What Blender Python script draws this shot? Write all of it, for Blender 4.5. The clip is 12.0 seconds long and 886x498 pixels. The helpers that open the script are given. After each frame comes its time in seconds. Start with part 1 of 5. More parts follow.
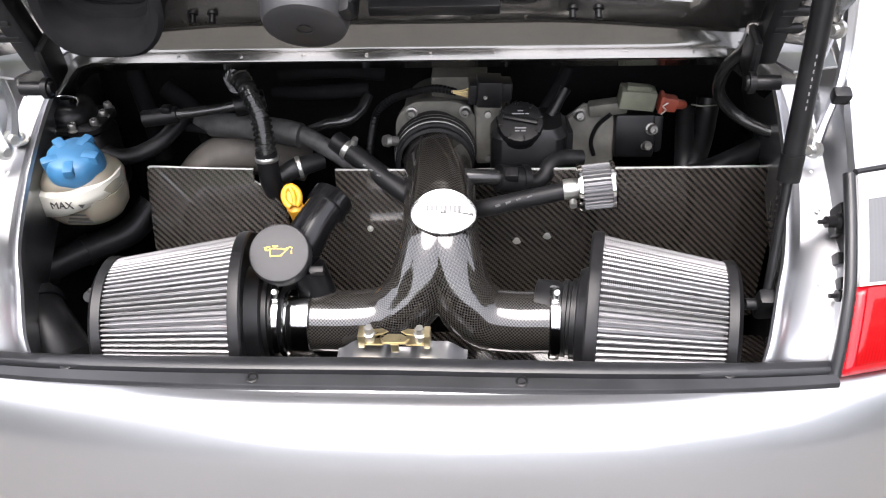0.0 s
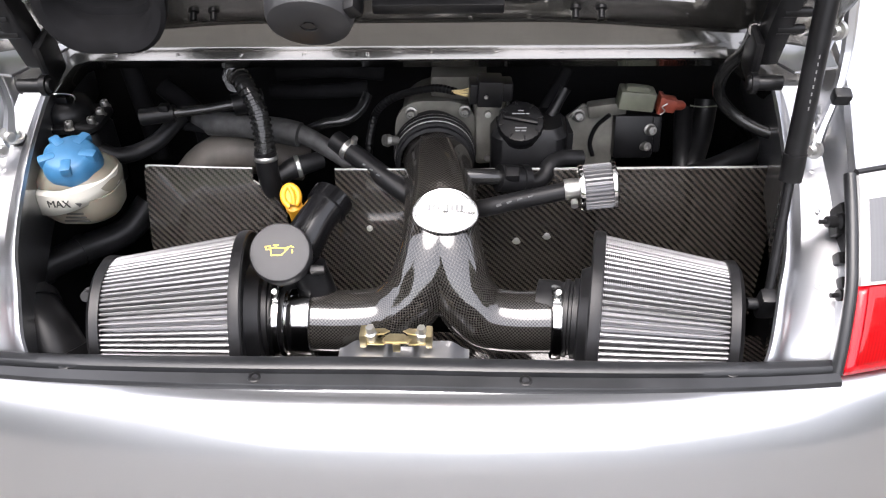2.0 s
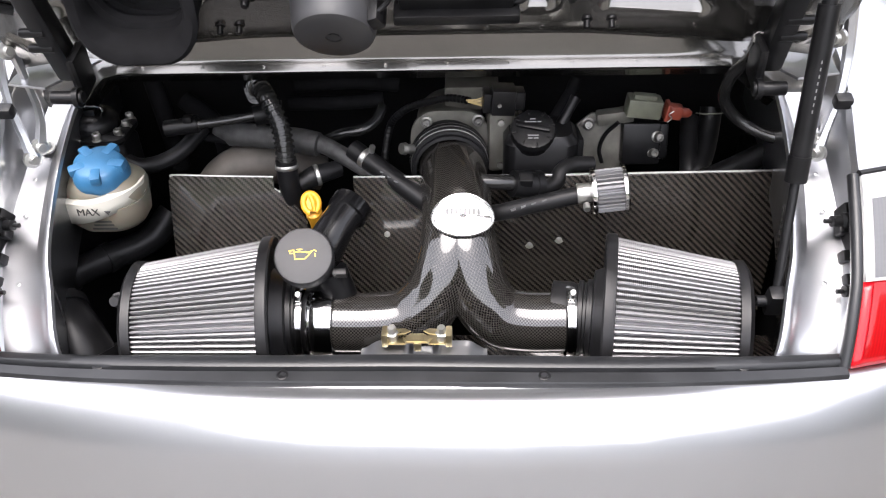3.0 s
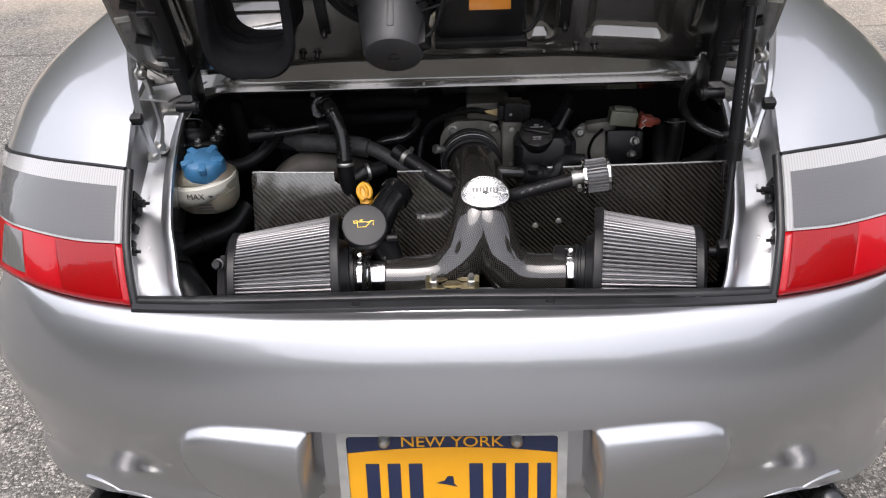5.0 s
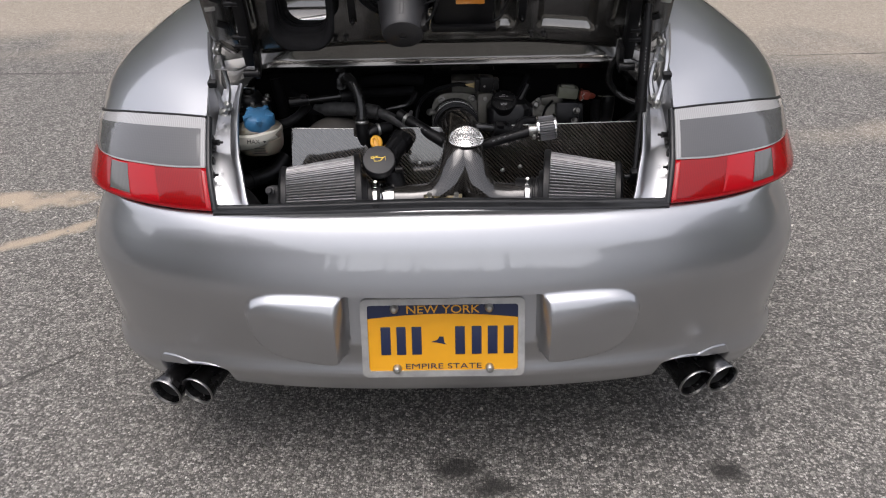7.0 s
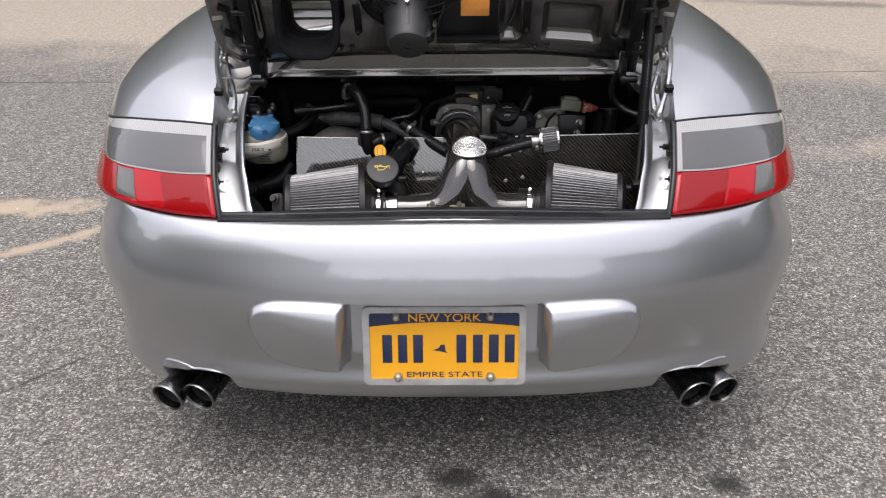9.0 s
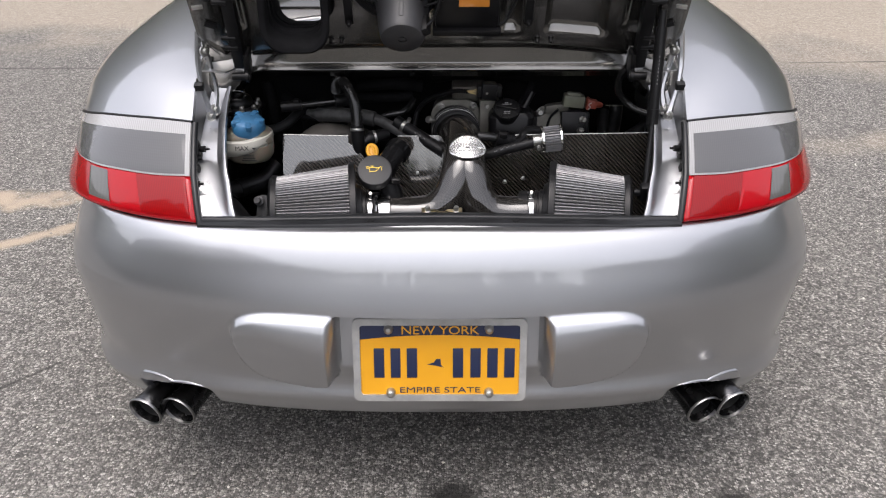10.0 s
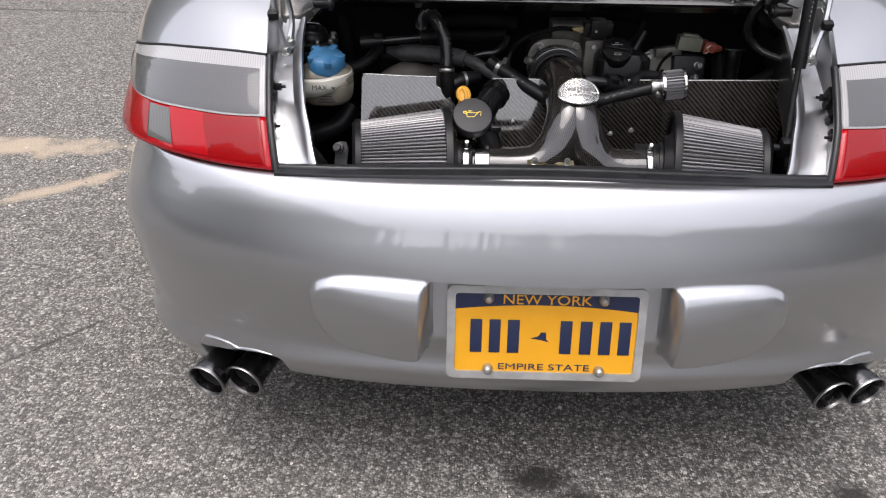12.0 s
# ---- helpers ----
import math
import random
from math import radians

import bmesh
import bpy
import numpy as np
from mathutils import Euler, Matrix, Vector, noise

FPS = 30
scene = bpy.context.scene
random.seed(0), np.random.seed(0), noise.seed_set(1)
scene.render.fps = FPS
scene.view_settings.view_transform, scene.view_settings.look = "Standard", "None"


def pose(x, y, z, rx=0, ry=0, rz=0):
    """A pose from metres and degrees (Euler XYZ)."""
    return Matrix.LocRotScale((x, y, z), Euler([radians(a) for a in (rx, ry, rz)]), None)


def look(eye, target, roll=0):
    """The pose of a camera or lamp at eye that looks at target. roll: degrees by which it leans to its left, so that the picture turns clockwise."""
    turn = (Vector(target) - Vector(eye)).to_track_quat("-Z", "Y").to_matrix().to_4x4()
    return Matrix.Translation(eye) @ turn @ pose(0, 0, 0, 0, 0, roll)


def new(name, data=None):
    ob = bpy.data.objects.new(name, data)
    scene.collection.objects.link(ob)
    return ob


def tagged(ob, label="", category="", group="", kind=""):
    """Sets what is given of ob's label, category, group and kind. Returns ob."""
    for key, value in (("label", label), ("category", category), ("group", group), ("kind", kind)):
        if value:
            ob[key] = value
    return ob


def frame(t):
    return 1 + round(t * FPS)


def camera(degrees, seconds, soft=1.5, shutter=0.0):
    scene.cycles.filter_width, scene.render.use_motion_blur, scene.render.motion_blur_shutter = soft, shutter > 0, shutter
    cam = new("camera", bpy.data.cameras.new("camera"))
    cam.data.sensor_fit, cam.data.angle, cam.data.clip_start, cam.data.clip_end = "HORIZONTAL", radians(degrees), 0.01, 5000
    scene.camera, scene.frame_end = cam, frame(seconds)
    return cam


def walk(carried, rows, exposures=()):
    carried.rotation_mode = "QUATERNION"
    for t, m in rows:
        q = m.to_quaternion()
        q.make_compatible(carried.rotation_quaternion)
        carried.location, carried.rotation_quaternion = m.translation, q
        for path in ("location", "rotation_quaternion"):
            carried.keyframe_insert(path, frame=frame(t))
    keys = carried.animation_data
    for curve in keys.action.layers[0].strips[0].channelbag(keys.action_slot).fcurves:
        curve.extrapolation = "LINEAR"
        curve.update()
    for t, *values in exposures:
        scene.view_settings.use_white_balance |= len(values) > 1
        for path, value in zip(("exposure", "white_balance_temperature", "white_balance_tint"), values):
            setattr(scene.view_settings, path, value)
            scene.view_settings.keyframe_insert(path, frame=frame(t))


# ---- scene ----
cam = camera(58.7, 12.0, 1.15)
PATH = [
    (0, (0.106, -0.415, 1.205), (-0.019, 1.183, 0.008), -2.4),
    (0.5, (0.104, -0.41, 1.203), (-0.004, 1.187, 0.003), -2.2),
    (1, (0.100, -0.409, 1.205), (0.006, 1.187, 0.004), -1.95),
    (1.5, (0.098, -0.41, 1.204), (0.007, 1.19, 0.008), -1.9),
    (2, (0.09, -0.416, 1.201), (-0.002, 1.188, 0.009), -1.6),
    (2.5, (0.084, -0.429, 1.201), (-0.004, 1.18, 0.015), -1.5),
    (3, (0.072, -0.45, 1.206), (-0.021, 1.179, 0.05), -2.1),
    (3.2, (0.066, -0.456, 1.205), (-0.039, 1.186, 0.068), -2.6),
    (4.8, (0.04, -0.705, 1.25), (-0.034, 0.996, 0.201), -2.2),
    (5, (0.039, -0.743, 1.258), (-0.046, 0.966, 0.223), -2.5),
    (5.5, (0.006, -0.876, 1.273), (-0.029, 0.849, 0.262), -2.0),
    (6, (-0.008, -1.033, 1.273), (0.0, 0.692, 0.261), -1.0),
    (6.5, (0.008, -1.168, 1.29), (0.001, 0.566, 0.294), -1.0),
    (7, (0.015, -1.229, 1.292), (-0.001, 0.531, 0.341), -1.2),
    (9, (0.013, -1.242, 1.288), (-0.006, 0.534, 0.368), -0.6),
    (9.5, (0.011, -1.206, 1.284), (-0.002, 0.565, 0.354), -0.4),
    (10, (0.006, -1.137, 1.279), (0.006, 0.622, 0.327), -0.1),
    (10.5, (-0.008, -1.065, 1.274), (0.006, 0.68, 0.297), 0.2),
    (11, (-0.038, -1.014, 1.243), (-0.016, 0.714, 0.235), 0.7),
    (11.5, (-0.102, -0.996, 1.197), (-0.088, 0.722, 0.172), 0.7),
    (12, (-0.147, -0.984, 1.186), (-0.179, 0.726, 0.15), 0.8),
]
EXPOSURES = [(t, e, 6650, 15) for t, e in ((0, 2.87), (3.2, 2.7), (4.8, 1.88), (5.5, 1.41), (6.5, 1.2), (9.0, 1.5), (12, 1.54))]
walk(cam, [(t, look(eye, target, roll)) for t, eye, target, roll in PATH], EXPOSURES)

# ---------------------------------------------------------------- world, sun
world = bpy.data.worlds.new("world")
scene.world = world
world.use_nodes = True
wn, wl = world.node_tree.nodes, world.node_tree.links
wn.clear()
sky = wn.new("ShaderNodeTexSky")
sky.sky_type, sky.sun_disc = "NISHITA", False
sky.sun_elevation, sky.sun_rotation = radians(74), radians(200)
sky.air_density, sky.dust_density, sky.ozone_density = 1.0, 3.0, 1.0
pale = wn.new("ShaderNodeHueSaturation")
pale.inputs["Saturation"].default_value = 0.3
wbg, wout = wn.new("ShaderNodeBackground"), wn.new("ShaderNodeOutputWorld")
wbg.inputs["Strength"].default_value = 0.15
wl.new(sky.outputs[0], pale.inputs["Color"])
wl.new(pale.outputs[0], wbg.inputs[0])
wl.new(wbg.outputs[0], wout.inputs[0])
sun = new("sun", bpy.data.lights.new("sun", "SUN"))
sun.data.energy, sun.data.angle, sun.data.color = 0.8, radians(55), (1.0, 0.985, 0.96)
sun.matrix_world = look((-0.8, -1.8, 8), (0, 0.3, 0.4))

# ---------------------------------------------------------------- small tools


def cr(pts, n):
    """n points along a smooth curve through pts."""
    p = np.array(pts, float)
    p = np.vstack([2 * p[0] - p[1], p, 2 * p[-1] - p[-2]])
    out = []
    for s in np.linspace(0, len(p) - 3 - 1e-9, n):
        i = int(s)
        f = s - i
        a, b, c, d = p[i], p[i + 1], p[i + 2], p[i + 3]
        out.append(0.5 * (2 * b + (c - a) * f + (2 * a - 5 * b + 4 * c - d) * f * f + (3 * b - a - 3 * c + d) * f ** 3))
    return np.array(out)


def sstep(x):
    x = min(1.0, max(0.0, x))
    return x * x * (3 - 2 * x)


def world_of(ob):
    m = ob.matrix_basis.copy()
    return world_of(ob.parent) @ ob.matrix_parent_inverse @ m if ob.parent else m


def part(name, bm, material, parent=None, label="", smooth=True):
    """Links a bmesh in world coordinates as one mesh object, under a parent if one is given."""
    me = bpy.data.meshes.new(name)
    bmesh.ops.recalc_face_normals(bm, faces=bm.faces)
    for f in bm.faces:
        f.smooth = smooth
    bm.to_mesh(me)
    bm.free()
    me.materials.append(material)
    if smooth:
        me.set_sharp_from_angle(angle=radians(38))
    ob = new(name, me)
    if parent:
        ob.parent = parent
        ob.matrix_parent_inverse = world_of(parent).inverted()
    if label:
        tagged(ob, label)
    return ob


def thing(name, at, label, category, group="", kind=""):
    e = new(name)
    e.location = at
    e.empty_display_size = 0.05
    return tagged(e, label, category, group, kind)


def solid(ob, depth, offset=-1.0):
    m = ob.modifiers.new("depth", "SOLIDIFY")
    m.thickness, m.offset = depth, offset
    return ob


def grid(rows, uv=None):
    """A sheet through rows of points."""
    bm = bmesh.new()
    layer = bm.loops.layers.uv.new("uv")
    vs = [[bm.verts.new(p) for p in row] for row in rows]
    for i in range(len(vs) - 1):
        for j in range(len(vs[0]) - 1):
            quad = [vs[i][j], vs[i][j + 1], vs[i + 1][j + 1], vs[i + 1][j]]
            if len({tuple(round(c, 6) for c in v.co) for v in quad}) < 4:
                continue
            f = bm.faces.new(quad)
            if uv is not None:
                for loop, (a, b) in zip(f.loops, ((i, j), (i, j + 1), (i + 1, j + 1), (i + 1, j))):
                    loop[layer].uv = uv[a][b]
    return bm


def tube(pts, r, segs=20, n=None, caps=True, ribs=0.0, rib=0.006):
    """A round pipe swept along a smooth curve; r is one radius or one per given point. ribs: depth of corrugation."""
    n = n or 8 * len(pts)
    c = cr(pts, n)
    rr = np.full(n, float(r)) if np.isscalar(r) else cr([[v] for v in r], n)[:, 0]
    bm = bmesh.new()
    layer = bm.loops.layers.uv.new("uv")
    t = Vector(c[1] - c[0]).normalized()
    side = t.orthogonal().normalized()
    if abs(t.z) < 0.9:
        side = t.cross(Vector((0, 0, 1))).normalized()
    rings, dist = [], 0.0
    along = []
    for i in range(n):
        t = Vector(c[min(i + 1, n - 1)] - c[max(i - 1, 0)]).normalized()
        side = (side - t * side.dot(t)).normalized()
        up = t.cross(side)
        if i:
            dist += float(np.linalg.norm(c[i] - c[i - 1]))
        along.append(dist)
        rad = float(rr[i]) - (ribs if ribs and (int(dist / rib) % 2) else 0)
        rings.append([bm.verts.new(Vector(c[i]) + rad * (math.cos(a) * side + math.sin(a) * up)) for a in [2 * math.pi * k / segs for k in range(segs)]])
    for i in range(n - 1):
        for k in range(segs):
            k2 = (k + 1) % segs
            f = bm.faces.new((rings[i][k], rings[i][k2], rings[i + 1][k2], rings[i + 1][k]))
            for loop, (a, b) in zip(f.loops, ((i, k), (i, k + 1), (i + 1, k + 1), (i + 1, k))):
                loop[layer].uv = (2 * math.pi * rr[0] * b / segs, along[a])
    if caps:
        bm.faces.new(rings[0][::-1])
        bm.faces.new(rings[-1])
    return bm


def axis_pose(at, way):
    """A pose at a place whose z points along way."""
    return Matrix.Translation(at) @ Vector(way).to_track_quat("Z", "Y").to_matrix().to_4x4()


def lathe(profile, m, segs=32, bm=None, lobes=0, depth=0.0):
    """A turned shape: (radius, height) pairs round the z of the pose m. lobes: bulges round the rim."""
    bm = bm or bmesh.new()
    rings = []
    for r, h in profile:
        ring = []
        for k in range(segs):
            a = 2 * math.pi * k / segs
            rad = r * (1 - depth * (0.5 - 0.5 * math.cos(lobes * a)) ** 2) if lobes else r
            ring.append(bm.verts.new(m @ Vector((rad * math.cos(a), rad * math.sin(a), h))))
        rings.append(ring)
    for a, b in zip(rings, rings[1:]):
        for k in range(segs):
            bm.faces.new((a[k], a[(k + 1) % segs], b[(k + 1) % segs], b[k]))
    bmesh.ops.remove_doubles(bm, verts=bm.verts, dist=1e-6)
    return bm


def box(size, m, bevel=0.002, bm=None, segs=2):
    """A bevelled block of that size, centred on the pose m."""
    own = bmesh.new()
    bmesh.ops.create_cube(own, size=1.0)
    for v in own.verts:
        v.co = Vector((v.co.x * size[0], v.co.y * size[1], v.co.z * size[2]))
    if bevel:
        bmesh.ops.bevel(own, geom=own.edges[:], offset=bevel, segments=segs, profile=0.6, affect="EDGES")
    own.transform(m)
    if bm is None:
        return own
    me = bpy.data.meshes.new("tmp")
    own.to_mesh(me)
    own.free()
    bm.from_mesh(me)
    bpy.data.meshes.remove(me)
    return bm


def plate(outline, m, thick, bevel=0.0008):
    """A flat plate with that outline in the x, y of the pose m, thick along z."""
    bm = bmesh.new()
    low = [bm.verts.new((x, y, 0)) for x, y in outline]
    top = [bm.verts.new((x, y, thick)) for x, y in outline]
    bm.faces.new(low[::-1])
    bm.faces.new(top)
    k = len(outline)
    for i in range(k):
        bm.faces.new((low[i], low[(i + 1) % k], top[(i + 1) % k], top[i]))
    if bevel:
        rim = [e for e in bm.edges if len({v.co.z for v in e.verts}) == 1]
        bmesh.ops.bevel(bm, geom=rim, offset=bevel, segments=2, affect="EDGES")
    bm.transform(m)
    return bm


def rounded(w, h, r, n=6):
    """The outline of a rounded rectangle round the origin."""
    out = []
    for cx, cy, a0 in ((w / 2 - r, h / 2 - r, 0), (-w / 2 + r, h / 2 - r, 90), (-w / 2 + r, -h / 2 + r, 180), (w / 2 - r, -h / 2 + r, 270)):
        for i in range(n + 1):
            a = radians(a0 + 90 * i / n)
            out.append((cx + r * math.cos(a), cy + r * math.sin(a)))
    return out


def ring_plate(outer, inner, m, thick):
    """A flat frame between two outlines with equally many points."""
    bm = bmesh.new()
    k = len(outer)
    loops = [[bm.verts.new((x, y, z)) for x, y in line] for line, z in ((outer, 0), (outer, thick * 0.7), ([(x * 0.992 + inner[i][0] * 0.008, y * 0.992 + inner[i][1] * 0.008) for i, (x, y) in enumerate(outer)], thick), (inner, thick), (inner, 0))]
    for a, b in zip(loops, loops[1:] + loops[:1]):
        for i in range(k):
            bm.faces.new((a[i], a[(i + 1) % k], b[(i + 1) % k], b[i]))
    bm.transform(m)
    return bm


def lettering(text, height, m, depth=0.0006, width=None):
    """Raised letters, centred on the pose m."""
    cu = bpy.data.curves.new("letters", "FONT")
    cu.body, cu.size, cu.align_x, cu.align_y, cu.extrude = text, height * 1.38, "CENTER", "CENTER", depth
    ob = bpy.data.objects.new("letters", cu)
    scene.collection.objects.link(ob)
    bpy.context.view_layer.update()
    me = bpy.data.meshes.new_from_object(ob.evaluated_get(bpy.context.evaluated_depsgraph_get()))
    bm = bmesh.new()
    bm.from_mesh(me)
    bpy.data.objects.remove(ob)
    bpy.data.curves.remove(cu)
    bpy.data.meshes.remove(me)
    if width:
        xs = [v.co.x for v in bm.verts]
        k = width / (max(xs) - min(xs))
        for v in bm.verts:
            v.co.x *= k
    bm.transform(m)
    return bm


# ---------------------------------------------------------------- materials


def mat(name, color, rough=0.5, metal=0.0, coat=0.0, spec=0.5):
    m = bpy.data.materials.new(name)
    m.use_nodes = True
    b = m.node_tree.nodes["Principled BSDF"]
    b.inputs["Base Color"].default_value = (*color, 1)
    b.inputs["Roughness"].default_value = rough
    b.inputs["Metallic"].default_value = metal
    b.inputs["Coat Weight"].default_value = coat
    b.inputs["Coat Roughness"].default_value = 0.04
    b.inputs["Specular IOR Level"].default_value = spec
    return m


def wear(m, scale=60.0, dark=0.75, light=1.15, rough=0.12, bump=0.05, fine=600.0):
    """Blotches and grain on a material: colour, roughness and relief at two scales."""
    nt = m.node_tree
    b = nt.nodes["Principled BSDF"]
    col = b.inputs["Base Color"].default_value[:]
    tc = nt.nodes.new("ShaderNodeTexCoord")
    n1, n2 = nt.nodes.new("ShaderNodeTexNoise"), nt.nodes.new("ShaderNodeTexNoise")
    n1.inputs["Scale"].default_value, n1.inputs["Detail"].default_value = scale, 5
    n2.inputs["Scale"].default_value, n2.inputs["Detail"].default_value = fine, 3
    for n in (n1, n2):
        nt.links.new(tc.outputs["Object"], n.inputs["Vector"])
    ramp = nt.nodes.new("ShaderNodeValToRGB")
    ramp.color_ramp.elements[0].position, ramp.color_ramp.elements[1].position = 0.3, 0.7
    ramp.color_ramp.elements[0].color = (*[c * dark for c in col[:3]], 1)
    ramp.color_ramp.elements[1].color = (*[min(1, c * light) for c in col[:3]], 1)
    nt.links.new(n1.outputs["Fac"], ramp.inputs["Fac"])
    nt.links.new(ramp.outputs[0], b.inputs["Base Color"])
    r0 = b.inputs["Roughness"].default_value
    mr = nt.nodes.new("ShaderNodeMapRange")
    mr.inputs["To Min"].default_value, mr.inputs["To Max"].default_value = max(0.02, r0 - rough), min(1, r0 + rough)
    nt.links.new(n1.outputs["Fac"], mr.inputs["Value"])
    nt.links.new(mr.outputs[0], b.inputs["Roughness"])
    bp = nt.nodes.new("ShaderNodeBump")
    bp.inputs["Strength"].default_value, bp.inputs["Distance"].default_value = bump, 0.001
    nt.links.new(n2.outputs["Fac"], bp.inputs["Height"])
    nt.links.new(bp.outputs[0], b.inputs["Normal"])
    return m


def carbon_weave(name, cell, dark, light, rough, coat, turn=0.25):
    """Two-by-two twill cloth under clear resin, by the sheet's own metres."""
    m = mat(name, light, rough, 0.0, coat)
    nt = m.node_tree
    b = nt.nodes["Principled BSDF"]
    b.inputs["Coat Roughness"].default_value = 0.055
    b.inputs["Specular IOR Level"].default_value = 0.3
    b.inputs["Coat IOR"].default_value = 2.0
    uv = nt.nodes.new("ShaderNodeUVMap")
    sp = nt.nodes.new("ShaderNodeSeparateXYZ")
    nt.links.new(uv.outputs[0], sp.inputs[0])

    def op(kind, a, c=None):
        n = nt.nodes.new("ShaderNodeMath")
        n.operation = kind
        for k, v in enumerate((a, c)):
            if v is None:
                continue
            if isinstance(v, (int, float)):
                n.inputs[k].default_value = v
            else:
                nt.links.new(v, n.inputs[k])
        return n.outputs[0]

    u, v = op("DIVIDE", sp.outputs[0], cell), op("DIVIDE", sp.outputs[1], cell)
    step = op("FLOOR", v)
    over = op("GREATER_THAN", op("FRACT", op("MULTIPLY", op("ADD", op("FLOOR", u), step), turn)), 0.24 if turn > .3 else 0.49)
    mix = nt.nodes.new("ShaderNodeMix")
    mix.data_type = "RGBA"
    mix.inputs["A"].default_value, mix.inputs["B"].default_value = (*dark, 1), (*light, 1)
    nt.links.new(over, mix.inputs["Factor"])
    nt.links.new(mix.outputs["Result"], b.inputs["Base Color"])
    rr = nt.nodes.new("ShaderNodeMapRange")
    rr.inputs["To Min"].default_value, rr.inputs["To Max"].default_value = rough + 0.15, rough
    nt.links.new(over, rr.inputs["Value"])
    nt.links.new(rr.outputs[0], b.inputs["Roughness"])
    return m


M_PAINT = mat("silver_paint", (0.37, 0.377, 0.391), 0.385, 1.0, 1.0)
M_PAINT.node_tree.nodes["Principled BSDF"].inputs["Coat IOR"].default_value = 1.85
M_PAINT.node_tree.nodes["Principled BSDF"].inputs["Coat Roughness"].default_value = 0.045
wear(M_PAINT, 3.0, 0.97, 1.03, 0.02, 0.0, 1800.0)
# the body's silver again, its colour darkened for shade and dark reflections by the lid
M_PAINT_SHADED = wear(mat("silver_paint_shaded", (0.148, 0.145, 0.136), 0.24, 0.95, 0.6), 9.0, 0.85, 1.05, 0.08, 0.02, 900.0)
M_BLACK = wear(mat("black_plastic", (0.0048, 0.0048, 0.0052), 0.34, 0, 0, 0.2), 40.0, 0.7, 1.5, 0.12, 0.05)
M_RUBBER = wear(mat("black_rubber", (0.006, 0.006, 0.0065), 0.42, 0, 0, 0.25), 50.0, 0.7, 1.6, 0.12, 0.08)
M_GREYRUB = wear(mat("seal_rubber", (0.010, 0.0105, 0.0115), 0.34, 0, 0, 0.35), 30.0, 0.8, 1.3, 0.1, 0.03)
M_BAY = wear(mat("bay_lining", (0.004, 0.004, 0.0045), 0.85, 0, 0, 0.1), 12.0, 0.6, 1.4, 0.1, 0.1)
M_CARBON = carbon_weave("carbon_panel", 0.0022, (0.006, 0.0055, 0.0048), (0.040, 0.034, 0.0285), 0.30, 1.0)
M_CARBON2 = carbon_weave("carbon_pipe", 0.0020, (0.004, 0.0038, 0.0034), (0.024, 0.022, 0.020), 0.38, 1.0, 0.5)
M_CARBON2.node_tree.nodes["Principled BSDF"].inputs["Coat IOR"].default_value = 1.65
M_CARBON2.node_tree.nodes["Principled BSDF"].inputs["Specular IOR Level"].default_value = 0.06
M_CHROME = wear(mat("polished_steel", (0.58, 0.58, 0.57), 0.12, 1.0), 30.0, 0.9, 1.05, 0.06, 0.01)
M_ZINC = wear(mat("dull_zinc", (0.25, 0.245, 0.23), 0.46, 0.9), 80.0, 0.6, 1.15, 0.12, 0.12)
M_STEEL = wear(mat("zinc_steel", (0.43, 0.43, 0.41), 0.36, 0.9), 60.0, 0.8, 1.1, 0.1, 0.05)
M_BRASS = wear(mat("yellow_zinc", (0.50, 0.43, 0.27), 0.30, 0.95), 60.0, 0.7, 1.15, 0.1, 0.05)
M_CAST = wear(mat("cast_aluminium", (0.135, 0.130, 0.112), 0.5, 0.35), 35.0, 0.6, 1.2, 0.1, 0.3, 500.0)
M_GLOSSY = wear(mat("glossy_black", (0.005, 0.005, 0.0055), 0.16, 0, 0, 0.35), 30.0, 0.7, 1.3, 0.05, 0.03)
M_BLUE = wear(mat("blue_plastic", (0.018, 0.098, 0.20), 0.5), 40.0, 0.85, 1.15, 0.08, 0.04)
M_TANKW = wear(mat("white_plastic", (0.40, 0.39, 0.345), 0.4), 20.0, 0.92, 1.03, 0.08, 0.03)
M_TANK = wear(mat("milky_plastic", (0.125, 0.113, 0.088), 0.4), 20.0, 0.9, 1.03, 0.08, 0.03)
M_TANK.node_tree.nodes["Principled BSDF"].inputs["Subsurface Weight"].default_value = 0.15
M_YELLOW = wear(mat("yellow_plastic", (0.75, 0.36, 0.02), 0.35), 60.0, 0.85, 1.1, 0.08, 0.03)
M_INK_Y = mat("yellow_ink", (0.8, 0.55, 0.03), 0.5)
M_INK_K = mat("black_ink", (0.02, 0.02, 0.02), 0.5)
M_WIRE = mat("pale_wire", (0.42, 0.32, 0.14), 0.5)
M_INK_P = mat("pale_ink", (0.20, 0.20, 0.20), 0.5)
M_INK_G = mat("grey_ink", (0.12, 0.12, 0.12), 0.5)
M_INK_W = mat("white_ink", (0.6, 0.6, 0.6), 0.5)
M_GREEN = wear(mat("grey_connector", (0.13, 0.135, 0.10), 0.45), 50.0, 0.8, 1.1, 0.1, 0.04)
M_REDP = wear(mat("red_connector", (0.23, 0.045, 0.025), 0.45), 50.0, 0.8, 1.1, 0.1, 0.04)
M_PLATE_Y = wear(mat("plate_yellow", (0.60, 0.28, 0.006), 0.42), 25.0, 0.96, 1.02, 0.05, 0.02)
M_PLATE_N = mat("plate_navy", (0.008, 0.014, 0.045), 0.4)
M_PLATE_F = wear(mat("plate_frame_steel", (0.42, 0.42, 0.41), 0.4, 0.6), 40.0, 0.8, 1.1, 0.1, 0.03)
